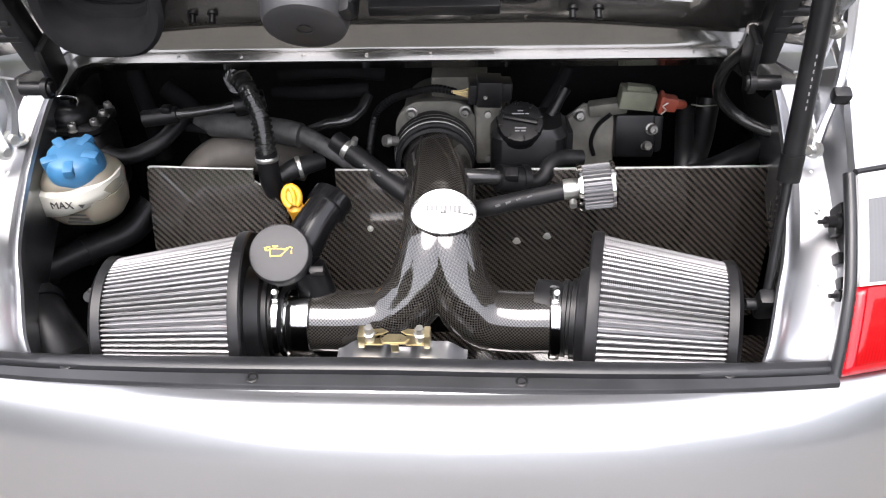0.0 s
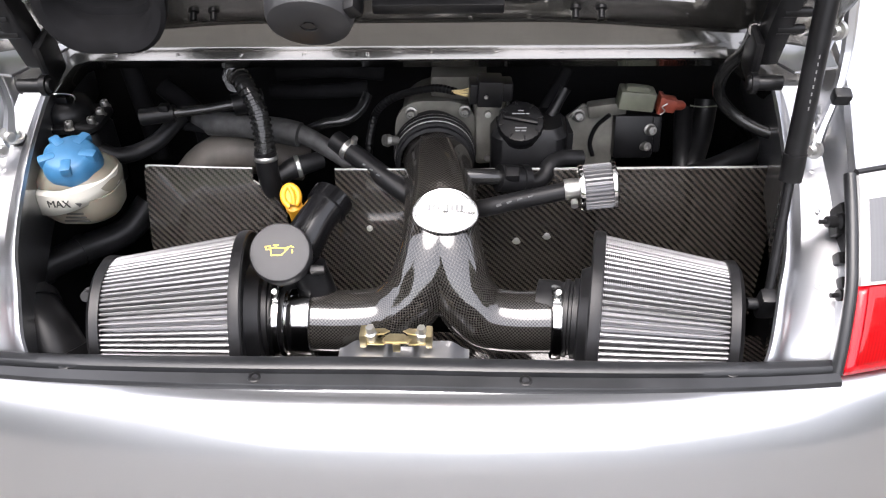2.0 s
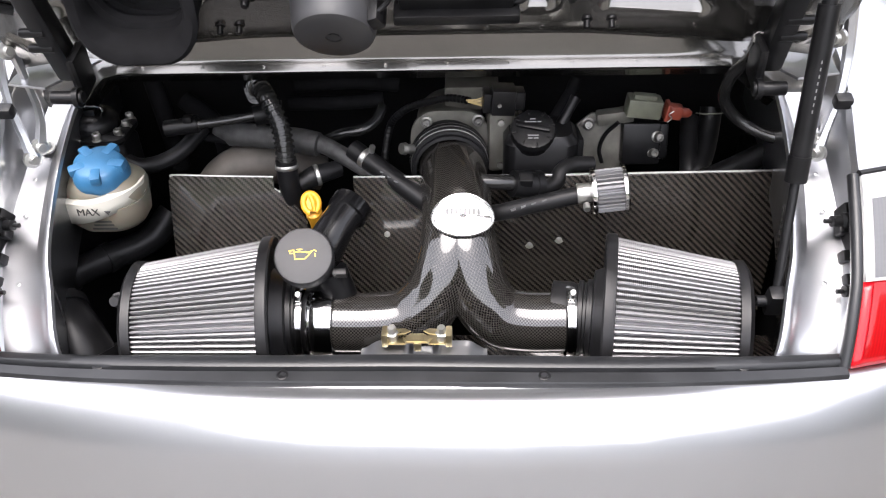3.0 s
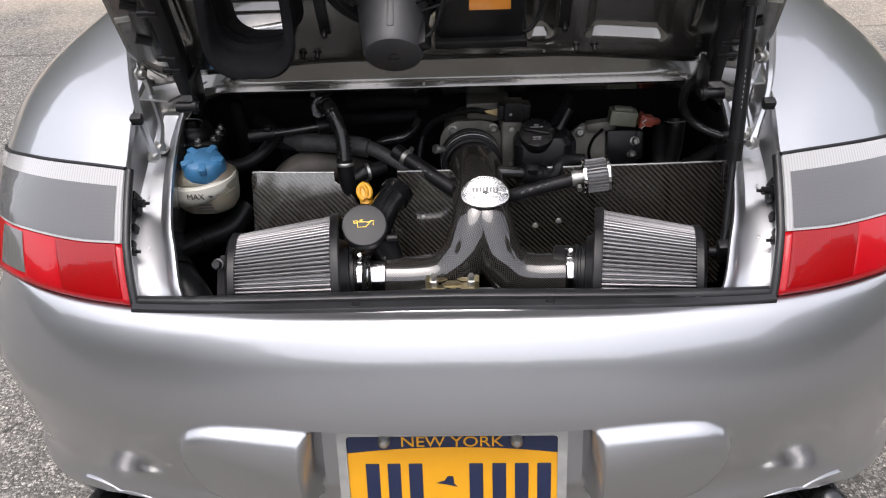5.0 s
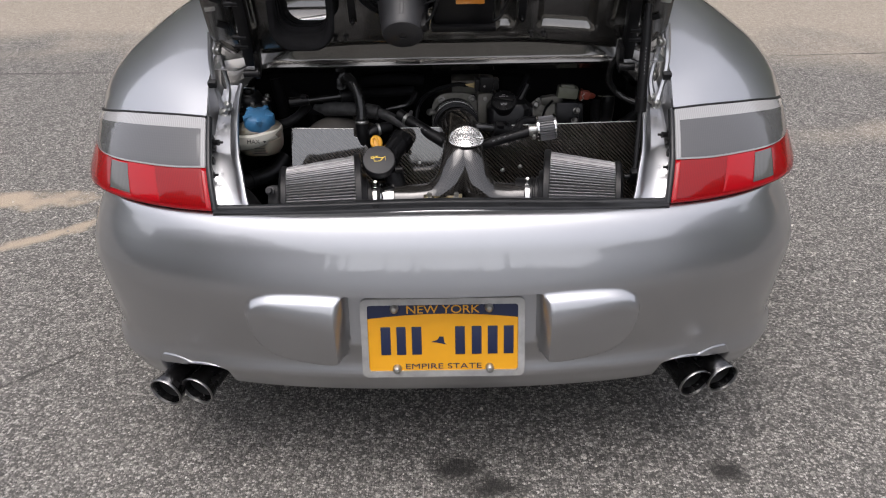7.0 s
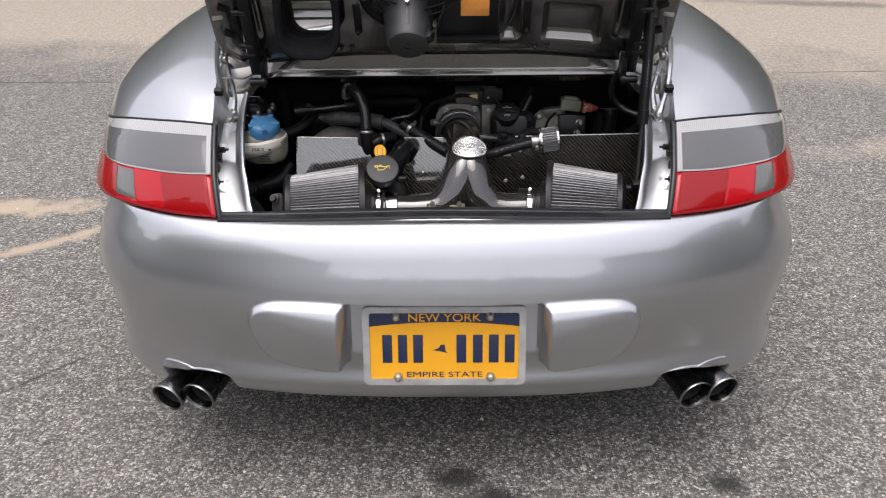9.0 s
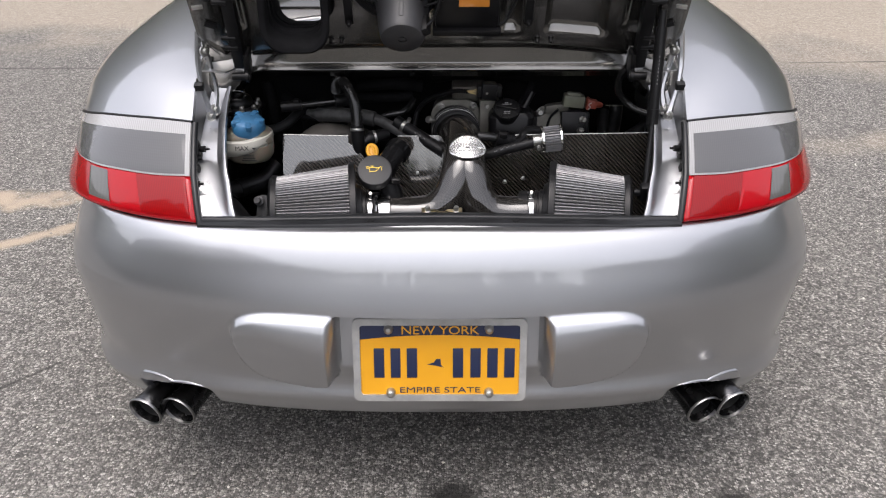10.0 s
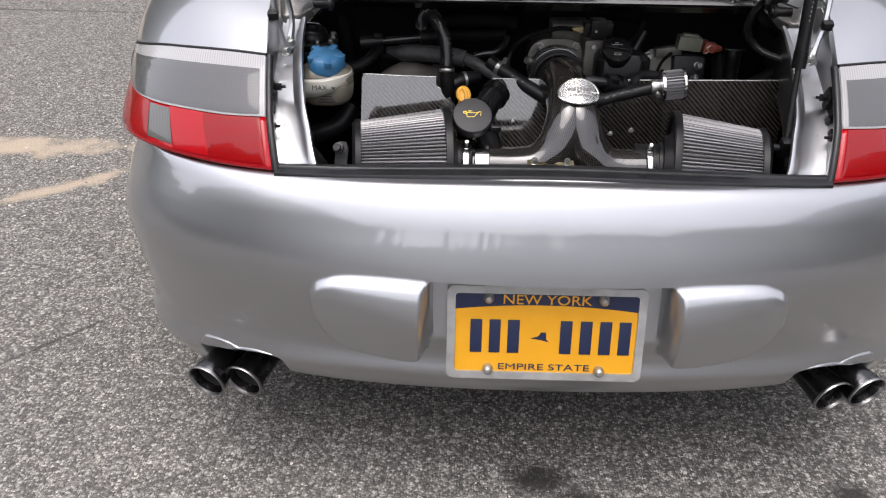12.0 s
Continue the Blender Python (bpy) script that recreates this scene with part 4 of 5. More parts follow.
rows = []
for f in np.linspace(.02, 1, 8):
    rows.append([on_badge(.0355 * f * math.cos(a), .0255 * f * math.sin(a)) for a in np.linspace(0, 2 * math.pi, 49)])
badge = solid(part("badge", grid(rows), M_BADGE, intake, "oval brushed metal maker's badge"), .0022, 0)
rows = []
for rr_, up in ((1.0, .0012), (.97, .0022), (.93, .0022), (.90, .0012)):
    rows.append([on_badge(.0355 * rr_ * math.cos(a), .0255 * rr_ * math.sin(a), up) for a in np.linspace(0, 2 * math.pi, 49)])
part("badge_rim", grid(rows), M_BADGE, badge, "thin polished rim")
for yy, w, h, n_ in ((.0040, .0034, .0070, 8), (-.0080, .0019, .0030, 13)):
    for k in range(n_):
        x = (k - (n_ - 1) / 2) * w * 1.45
        part("badge_bar", box((w, h, .0008), Matrix.Translation(on_badge(x, yy, .0014)) @ Matrix((bx, by, bn)).transposed().to_4x4() @ Matrix.Rotation(-14 * -x, 4, "Y"), 0), M_INK_G, badge, "plain dark bar in place of lettering")


def clamp(x, y, z, r, w, name="hose_clamp", screw=True):
    c = thing(name, (x, y, z - r), "polished steel hose clamp", "hose clamp", "hose clamps")
    m = axis_pose((x, y, z), (1, 0, 0))
    part("band", lathe([(r - .001, -w / 2), (r, -w / 2), (r + .0008, 0), (r, w / 2), (r - .001, w / 2)], m, 48), M_CHROME, c)
    if screw:
        s = axis_pose((x + .001, y - .004, z + r + .003), (0, -.75, .66)) @ Matrix.Scale(.65, 4)
        part("screw", lathe([(0, .014), (.0045, .014), (.0052, .012), (.0052, .004), (.0035, .003), (.0035, -.012)], s, 18), M_STEEL, c)
        part("housing", box((w * .85, .012, .007), axis_pose((x, y - .008, z + r - .001), (0, -.25, 1)), .0015), M_CHROME, c)
    return c


clamp(-.1335, .246, AX_Z, .0422, .0095)
clamp(.1745, .249, AX_Z, .0422, .0100)
sleeve = thing("metal_sleeve", (-.117, .246, .57), "wide polished metal sleeve on the intake", "sleeve")
part("band", lathe([(.036, -.0155), (.0395, -.015), (.0405, -.013), (.0392, -.011), (.0405, -.009), (.0408, .004), (.0405, .0135), (.036, .0150)], axis_pose((-.109, .246, AX_Z), (1, 0, 0)), 48), M_CHROME, sleeve)


def air_filter(s, base, end):
    """A pleated cone filter from its base flange to its end cap."""
    f = thing("air_filter", (base[0], base[1], base[2] - .09), "pleated cone air filter with silver mesh and black rubber ends", "air filter", "air filters")
    b, e = Vector(base), Vector(end)
    way = (e - b).normalized()
    L = (e - b).length
    m = axis_pose(b, way)
    r0, r1 = .0965, .0755
    pleats, bm = 88, bmesh.new()
    rings = []
    for i in range(9):
        h = .010 + (L - .018) * i / 8
        r = r0 + (r1 - r0) * i / 8
        rings.append([bm.verts.new(m @ Vector(((r - d) * math.cos(a), (r - d) * math.sin(a), h))) for k in range(pleats) for a, d in ((2 * math.pi * k / pleats, .0), (2 * math.pi * (k + .22) / pleats, .0010), (2 * math.pi * (k + .35) / pleats, .0110), (2 * math.pi * (k + .65) / pleats, .0110), (2 * math.pi * (k + .78) / pleats, .0010))])
    n = len(rings[0])
    layer = bm.loops.layers.uv.new("uv")
    for i in range(8):
        for k in range(n):
            face = bm.faces.new((rings[i][k], rings[i][(k + 1) % n], rings[i + 1][(k + 1) % n], rings[i + 1][k]))
            for lp, (p, q) in zip(face.loops, ((i, k), (i, k + 1), (i + 1, k + 1), (i + 1, k))):
                lp[layer].uv = (q / n * .5, p / 8 * L)
    part("pleats", bm, M_FILTER, f, "silver wire mesh over pleats")
    part("base_flange", lathe([(.042, -.012), (.056, -.010), (.062, .004), (.088, .006), (.094, .001), (.0985, .0), (.1005, .002), (.1005, .010), (.0995, .013), (.094, .014)], m, 64), M_RUBBER, f, "black rubber base")
    part("end_cap", lathe([(r1 - .003, L - .012), (r1 + .0025, L - .011), (r1 + .003, L - .002), (r1 - .004, L + .003), (.02, L + .002), (0, L + .002)], m, 64), M_RUBBER, f, "black rubber end cap")
    part("neck", lathe([(.038, -.058), (.0415, -.057), (.0415, -.034), (.0400, -.032), (.0400, -.028), (.0440, -.027), (.0440, -.022), (.0415, -.021), (.0415, -.018), (.0455, -.017), (.0455, -.008)], m, 48), M_RUBBER, f, "black rubber neck")
    return f


def mesh_material():
    m = mat("filter_wire_mesh", (0.45, 0.45, 0.46), 0.38, 0.5)
    nt = m.node_tree
    b = nt.nodes["Principled BSDF"]
    uv = nt.nodes.new("ShaderNodeUVMap")
    ck = nt.nodes.new("ShaderNodeTexBrick")
    ck.inputs["Color1"].default_value = ck.inputs["Color2"].default_value = (0.025, 0.025, 0.027, 1)
    ck.inputs["Mortar"].default_value = (0.235, 0.232, 0.236, 1)
    ck.offset = 0.0
    ck.inputs["Scale"].default_value = 1.0
    ck.inputs["Brick Width"].default_value, ck.inputs["Row Height"].default_value = .0024, .0024
    ck.inputs["Mortar Size"].default_value = .0007
    nt.links.new(uv.outputs[0], ck.inputs["Vector"])
    nt.links.new(ck.outputs["Color"], b.inputs["Base Color"])
    return m


M_FILTER = mesh_material()
air_filter(-1, (-.163, .249, AX_Z), (-.322, .230, .612))
air_filter(1, (.212, .252, AX_Z), (.362, .228, .612))

# ---------------------------------------------------------------- carbon heat shields
shield = thing("heat_shield", (0, .39, .52), "woven carbon fibre heat shield panels across the engine", "heat shield")


def shield_piece(outline, lean_=.30, label=""):
    """A flat panel of carbon cloth standing across the bay; outline in x and z."""
    def at(x, z):
        return Vector((x, .410 - .010 * (x + .1) / .5 - (.708 - z) * lean_, z))
    bm = bmesh.new()
    layer = bm.loops.layers.uv.new("uv")
    f = bm.faces.new([bm.verts.new(at(x, z)) for x, z in outline])
    for lp, (x, z) in zip(f.loops, outline):
        lp[layer].uv = (x, z)
    bmesh.ops.triangulate(bm, faces=bm.faces)
    return solid(part("panel", bm, M_CARBON, shield, label, False), .003)


shield_piece([(-.326, .703), (-.323, .708), (-.318, .7095), (-.19, .7075), (-.1895, .693), (-.183, .689), (-.166, .689), (-.164, .674), (-.150, .655), (-.150, .50), (-.332, .50)])
shield_piece([(-.087, .7075), (.012, .7085), (.012, .50), (-.120, .50), (-.120, .66), (-.087, .675)], .26)
shield_piece([(.070, .7095), (.446, .718), (.446, .50), (.070, .50)], .06)
fl = bmesh.new()
layer = fl.loops.layers.uv.new("uv")
pts = [(-.34, .345, .50), (.45, .345, .50), (.45, .17, .47), (-.34, .17, .47)]
f = fl.faces.new([fl.verts.new(p) for p in pts])
for lp, p in zip(f.loops, pts):
    lp[layer].uv = (p[0], p[1])
solid(part("floor_panel", fl, M_CARBON, shield, "", False), .003)
for edge, lean_ in (([(-.324, .7075), (-.318, .7100), (-.26, .7088), (-.19, .7080)], .30), ([(-.1895, .693), (-.183, .6895), (-.166, .6895), (-.164, .675)], .30), ([(-.087, .7080), (-.04, .7085), (.012, .7090)], .26), ([(.075, .7100), (.26, .7142), (.444, .7185)], .06)):
    part("edge_trim", tube([(x, .410 - .010 * (x + .1) / .5 - (.708 - z) * lean_, z) for x, z in edge], .0013, 8, 24), M_STEEL, shield, "bright trimmed edge")
for x, z, lean_ in ((-.047, .636, .26), (.137, .612, .06), (.175, .62, .06)):
    part("screw", lathe([(0, .003), (.003, .0025), (.004, 0), (.006, -.0005), (.006, -.002)], axis_pose((x, .407 - (.708 - z) * lean_ - .010 * (x + .1) / .5 , z), (0, -.95, .30)), 14), M_STEEL, shield)

# ---------------------------------------------------------------- oil filler
oil = thing("oil_filler", (-.11, .30, .60), "black oil filler neck with a round cap", "oil filler")
on = Vector((.05, -.62, .78)).normalized()
om = axis_pose((-.1245, .2585, .692), on) @ Matrix.Scale(.92, 4)
cap = part("cap", lathe([(.030, -.016), (.0355, -.014), (.0365, -.002), (.0362, .006), (.0345, .0085), (.032, .009), (0, .0095)], om, 48), wear(mat("cap_grey", (0.017, 0.017, 0.0185), 0.5, 0, 0, 0.35), 40.0, 0.85, 1.2, 0.06, 0.06), oil, "dark grey cap with a yellow oil can sign")
part("neck", tube([Vector((-.1245, .2585, .692)) - on * .012, (-.115, .290, .672), (-.098, .325, .690), (-.084, .350, .700)], [.026, .025, .022, .0225], 28, 30), M_GLOSSY, oil)
part("neck_ring", tube([(-.088, .342, .697), (-.081, .356, .702)], .0255, 28, 4), M_GLOSSY, oil)
part("lower_neck", tube([(-.10, .27, .665), (-.088, .262, .62), (-.085, .262, .55)], .020, 24, 16), M_BLACK, oil)
part("lock_tab", box((.016, .008, .012), pose(-.084, .248, .678, 30), .002), M_BLACK, oil)


def sign(pts, w=.0011):
    """Straight painted strokes on the cap."""
    bm = bmesh.new()
    for (x0, y0), (x1, y1) in zip(pts, pts[1:]):
        x0, y0, x1, y1 = [v * 1.12 for v in (x0, y0, x1, y1)]
        m_ = om @ Matrix.Translation(((x0 + x1) / 2 - .001, (y0 + y1) / 2 + .001, .0097)) @ Matrix.Rotation(math.atan2(y1 - y0, x1 - x0), 4, "Z")
        box((math.hypot(x1 - x0, y1 - y0) + w, w, .0006), m_, 0, bm)
    return bm


for pts in (((-.0085, .0035), (-.0080, -.0045), (.0030, -.0045), (.0105, .0030)), ((-.0085, .0035), (-.0030, .0035), (.0035, .0030), (.0060, .0022), (.0125, .0045), (.0150, .0035)), ((-.0085, .0020), (-.0130, .0020), (-.0140, .0050), (-.0090, .0055), (-.0085, .0035)), ((-.0030, .0035), (-.0030, .0060)), ((-.0055, .0062), (-.0005, .0062)), ((.0140, .0005), (.0140, -.0025))):
    part("oil_sign", sign(pts), M_INK_Y, cap)

dip = thing("dipstick", (-.14, .385, .66), "yellow plastic dipstick loop", "dipstick")
DM = Matrix.Translation((-.1385, .381, .684)) @ Matrix.Rotation(radians(52), 4, "X") @ Matrix.Rotation(radians(14), 4, "Z") @ Matrix.Scale(.70, 4)
part("handle", tube([DM @ Vector((.0135 * math.cos(a), .018 * math.sin(a) + .004, 0)) for a in np.linspace(-1.2, 4.34, 24)], .0040, 12, 80), M_YELLOW, dip)
part("web", plate([(-.011, -.012), (.011, -.012), (.0135, .006), (.009, .018), (-.009, .018), (-.0135, .006)], DM @ Matrix.Translation((0, 0, -.002)), .003, .001), M_YELLOW, dip)
part("ridge", tube([DM @ Vector(p) for p in ((.003, -.012, .003), (.005, .004, .005), (.002, .019, .003))], .0030, 10, 20), M_YELLOW, dip)
part("plug", lathe([(.008, -.03), (.009, -.006), (.0105, -.002), (.0105, .004), (.007, .007), (0, .008)], axis_pose((-.138, .386, .668), (0, -.30, .95)), 24), M_YELLOW, dip)

# ---------------------------------------------------------------- coolant tank
tank = thing("coolant_tank", (-.395, .345, .62), "milky white coolant tank with a blue cap", "coolant tank")


def blob(cx, cy, levels, r, n=10):
    rows = []
    for w, d, z in levels:
        ring = [Vector((cx + x, cy + y, z)) for x, y in rounded(w, d, min(r, w / 2.1, d / 2.1), n)]
        rows.append(ring + ring[:1])
    bm = grid(rows)
    bmesh.ops.remove_doubles(bm, verts=bm.verts, dist=1e-6)
    bmesh.ops.holes_fill(bm, edges=bm.edges)
    return bm


part("lower_body", blob(-.384, .362, [(.060, .048, .664), (.080, .064, .667), (.092, .074, .676), (.095, .078, .690), (.095, .078, .702)], .032), M_TANK, tank, "milky tank body with dark level marks")
part("upper_body", blob(-.384, .366, [(.093, .076, .700), (.096, .078, .712), (.092, .074, .720), (.078, .066, .727), (.064, .058, .730)], .032), M_TANK, tank)
rows = []
for k in range(41):
    a = radians(-205 + 235 * k / 40)
    rim = .047 + .018 * sstep((-.2 - math.cos(a)) / .8)
    f_ = .5 + .5 * math.cos(a)
    hi = .7105 + .012 * f_
    tall = .034 - .016 * f_
    p = Vector((-.386 + rim * 1.05 * math.cos(a), .364 + .0475 * math.sin(a), 0))
    q = Vector((-.386 + (rim - .010) * math.cos(a), .364 + .040 * math.sin(a), 0))
    rows.append([p * 1 + Vector((0, 0, hi - tall)), p + Vector((0, -.0006, hi - tall / 2)), p + Vector((0, 0, hi - .002)), p * .5 + q * .5 + Vector((0, 0, hi)), q + Vector((0, 0, hi + .001))])
solid(part("band", grid(rows), M_TANKW, tank, "white band round the tank"), .002)
part("side_flange", box((.060, .005, .026), pose(-.450, .332, .7040, -8, 10, -14), .002), M_TANKW, tank)
part("side_slot", box((.018, .002, .005), pose(-.458, .3298, .7040, -8, 10, -14), .0006), M_TANK, tank)
cm = axis_pose((-.381, .360, .724), (.06, -.26, 1)) @ Matrix.Scale(1.04, 4)
part("cap", lathe([(.028, -.004), (.031, .0), (.032, .010), (.031, .019), (.028, .026), (.024, .029), (0, .030)], cm, 60, None, 5, .06), M_BLUE, tank, "blue five-lobed cap")
for k in range(5):
    a = 2 * math.pi * k / 5 + .95
    part("cap_lobe", box((.019, .012, .012), cm @ Matrix.Rotation(a, 4, "Z") @ pose(.0225, 0, .0245), .0035), M_BLUE, tank)
TF = Matrix.Translation((-.388, .3145, .7045)) @ Matrix.Rotation(radians(88), 4, "X")
part("max_mark", lettering("MAX", .0090, TF, .0005), M_INK_K, tank, "black level mark")
part("max_arrow", plate([(-.004, .002), (.004, .002), (0, -.003)], TF @ pose(.024, 0, 0), .0006, 0), M_INK_K, tank)
for k, w in enumerate((.020, .024, .03)):
    part("print_bar", box((w, .0006, .0022), pose(-.378, .3225, .6865 - .0050 * k), 0), M_INK_K, tank, "plain dark line of print")
tank.location.z += .013

# ---------------------------------------------------------------- black canister
can = thing("valve_canister", (-.42, .45, .66), "black valve canister with bolts and a wire bail", "canister")
part("body", blob(-.418, .448, [(.078, .060, .66), (.082, .064, .666), (.082, .064, .742), (.076, .058, .748)], .014), M_BLACK, can)
part("rim", blob(-.418, .448, [(.082, .064, .752), (.088, .070, .754), (.088, .070, .760), (.080, .062, .763)], .016), M_BLACK, can, "black flange with bolts")
part("dome", lathe([(.031, -.004), (.0305, .008), (.027, .016), (.018, .021), (0, .022)], axis_pose((-.420, .450, .763), (0, -.1, 1)), 32), M_BLACK, can)
for x, y in ((-.452, .420), (-.432, .417), (-.405, .417), (-.382, .428), (-.381, .452), (-.384, .474)):
    part("bolt", lathe([(0, .0055), (.0020, .0060), (.0024, .009), (.0040, .009), (.0046, .0085), (.0052, .0065), (.0052, .001), (.0072, 0), (.0072, -.001)], axis_pose((x, y, .761), (0, -.1, 1)), 14), M_ZINC, can, "zinc bolt")
part("wire_bail", tube([(-.430, .440, .782), (-.434, .439, .790), (-.428, .438, .795), (-.406, .438, .795), (-.400, .439, .790), (-.404, .440, .782)], .0015, 8, 40), M_CHROME, can, "bright wire bail")
part("bail_block", box((.014, .012, .012), pose(-.417, .443, .785), .002), M_BLACK, can)

# ---------------------------------------------------------------- throttle body
tb = thing("throttle_valve", (.035, .52, .66), "cast aluminium throttle valve with bolts", "throttle valve")
part("flange", plate(rounded(.106, .092, .036), axis_pose((.034, .497, .712), (0, -1, .12)) @ Matrix.Rotation(0, 4, "Z"), .012), M_CAST, tb)
part("barrel", tube([(.032, .50, .705), (.03, .58, .705)], .047, 32, 4), M_CAST, tb)
part("gear_box", box((.034, .06, .085), pose(.099, .50, .722, 0, 0, 4), .006), M_CAST, tb)
part("gear_box_lid", box((.008, .05, .07), pose(.119, .50, .722, 0, 0, 4), .003), M_CAST, tb)
part("gear_box_lip", box((.003, .056, .078), pose(.1245, .497, .722, 0, 0, 4), .001), M_STEEL, tb)
for k in range(4):
    part("gear_box_rib", box((.006, .058, .006), pose(.117, .498, .692 + .020 * k, 0, 0, 4), .0015), M_CAST, tb)
for z in (.690, .752):
    part("gear_box_bolt", lathe([(0, .006), (.004, .006), (.0045, .004), (.0045, 0)], axis_pose((.100, .470, z), (0, -1, .2)), 14), M_ZINC, tb)
part("top_block", box((.072, .06, .034), pose(.062, .55, .762, 0, 0, 0), .006), M_CAST, tb)
for x, z in ((.003, .746), (.071, .748), (-.012, .682), (.078, .684)):
    part("bolt", lathe([(0, .004), (.0026, .0045), (.0030, .008), (.0046, .008), (.005, .0075), (.0055, .006), (.0055, .001), (.008, 0), (.008, -.003)], axis_pose((x, .484, z), (0, -1, .12)), 18), M_ZINC, tb)
part("clamp_bolt", lathe([(0, .018), (.007, .018), (.008, .012), (.006, .010), (.006, 0)], axis_pose((-.012, .438, .732), (-.7, -.5, .3)), 14), M_ZINC, tb)
rings = thing("intake_hose_clamp", (.031, .46, .66), "ribbed black coupling with thin steel bands", "hose clamp")
for y, r in ((.437, .0475), (.4445, .0500), (.4520, .0515), (.4595, .0520), (.4670, .0515)):
    part("rib", lathe([(r - .004, -.0036), (r, -.0026), (r, .0026), (r - .004, .0036)], axis_pose((.0345 - (y - .437) * .09, y, .7035), (-.09, 1, 0)), 48), M_RUBBER, rings)
for y, r in ((.4483, .0505), (.4558, .0515), (.4633, .0515)):
    part("steel_band", lathe([(r - .001, -.0011), (r, -.0008), (r, .0008), (r - .001, .0011)], axis_pose((.0345 - (y - .437) * .09, y, .7035), (-.09, 1, 0)), 48), M_STEEL, rings, "thin steel band")
plug = thing("throttle_plug", (.10, .45, .77), "black electrical plug with bare yellow wires", "plug")
part("body", box((.030, .03, .033), pose(.101, .455, .791, 0, 4, 5), .003), M_BLACK, plug)
part("stud", lathe([(0, .002), (.0022, .002), (.0026, 0)], axis_pose((.097, .4400, .789), (0, -1, .1)), 12), M_ZINC, plug)
part("back_shell", box((.014, .024, .024), pose(.121, .462, .789, 0, 4, 5), .003), M_BLACK, plug)
part("collar", box((.012, .026, .026), pose(.082, .458, .789, 0, 4, 5), .003), M_BLACK, plug)
for k in range(5):
    part("wire", tube([(.079, .456, .781 + .0032 * k), (.068, .456 - .001 * (k % 2), .784 + .0016 * k), (.056, .458, .787 + .0005 * k)], .0008, 6, 10), M_WIRE, plug, "thin pale wire")


def hose(name, label, pts, r, m=None, ribs=0.0, n=None, rib=.006, segs=18):
    low = min(pts, key=lambda p: p[2])
    h = thing(name, (low[0], low[1], low[2] - (r if np.isscalar(r) else r[0])), label, "hose", "engine hoses")
    part("hose", tube(pts, r, segs, n or 12 * len(pts), True, ribs, rib), m or M_RUBBER, h)
    return h


M_BRAID = wear(mat("braided_hose", (0.022, 0.022, 0.022), 0.6), 90.0, 0.5, 2.2, 0.1, 0.7, 900.0)
M_SHINY = wear(mat("glossy_hose", (0.010, 0.010, 0.010), 0.2), 30.0, 0.7, 1.3, 0.06, 0.03)
hose("corrugated_hose", "glossy black corrugated breather hose", [(-.222, .505, .778), (-.217, .485, .798), (-.204, .465, .808), (-.190, .446, .800), (-.177, .432, .777), (-.172, .422, .752), (-.171, .414, .728)], .0128, M_SHINY, .0022, 190, .0034)
el = hose("elbow_hose", "black elbow hose with a steel clip", [(-.171, .415, .730), (-.171, .412, .712), (-.170, .410, .693), (-.168, .412, .66)], .0135, M_BLACK)
part("clip", lathe([(.0138, -.003), (.0145, -.002), (.0145, .002), (.0138, .003)], axis_pose((-.171, .4135, .722), (.02, -.2, -1)), 24), M_STEEL, el)
hose("branch_hose", "black moulded branch hose", [(-.176, .422, .688), (-.157, .424, .692), (-.140, .432, .698), (-.112, .452, .697)], [.014, .012, .013, .011])
bc = thing("branch_clip", (-.14, .43, .685), "steel spring clip on a hose", "clip")
part("ring", lathe([(.0132, -.003), (.0142, -.002), (.0142, .002), (.0132, .003)], axis_pose((-.138, .433, .698), (.9, .35, .1)), 24), M_STEEL, bc)
fuel = hose("fuel_line", "black fuel line with a quick connector", [(-.326, .455, .757), (-.29, .460, .759), (-.25, .47, .760), (-.212, .482, .761)], .0065, M_SHINY)
part("connector", tube([(-.332, .454, .756), (-.290, .460, .759)], .0105, 16, 6), M_BLACK, fuel)
part("release_tab", box((.012, .012, .008), pose(-.300, .455, .769), .002), M_BLACK, fuel)
part("sleeve", tube([(-.222, .48, .760), (-.185, .492, .762)], .0135, 18, 6), M_BLACK, fuel)
hose("coolant_hose", "black coolant hose from the tank", [(-.395, .425, .733), (-.383, .428, .724), (-.366, .432, .714), (-.345, .448, .711), (-.322, .468, .718), (-.300, .50, .735)], .0105)
hose("braided_line", "black braided vacuum hose", [(-.285, .51, .722), (-.24, .49, .728), (-.20, .48, .730), (-.141, .47, .725), (-.104, .455, .713), (-.060, .437, .693)], .0115, M_BRAID)
slv = thing("woven_sleeve", (-.25, .48, .715), "rough woven sleeve wrapped round a hose", "sleeve")
part("wrap", tube([(-.262, .492, .727), (-.235, .485, .730), (-.20, .476, .731), (-.165, .470, .729), (-.138, .464, .726)], [.0150, .0160, .0155, .0165, .0160], 20, 40), M_BRAID, slv)
h5 = hose("vent_hose", "black rubber vent hose with pale print", [(-.092, .452, .726), (-.081, .445, .721), (-.044, .42, .705), (.012, .383, .681)], .0128)
part("clip", lathe([(.0130, -.004), (.0140, -.003), (.0140, .003), (.0130, .004)], axis_pose((-.074, .440, .718), (.8, -.5, -.35)), 20), M_STEEL, h5)
part("clip_screw", lathe([(0, .010), (.004, .010), (.004, 0)], axis_pose((-.066, .438, .728), (.3, -.3, 1)), 12), M_STEEL, h5)
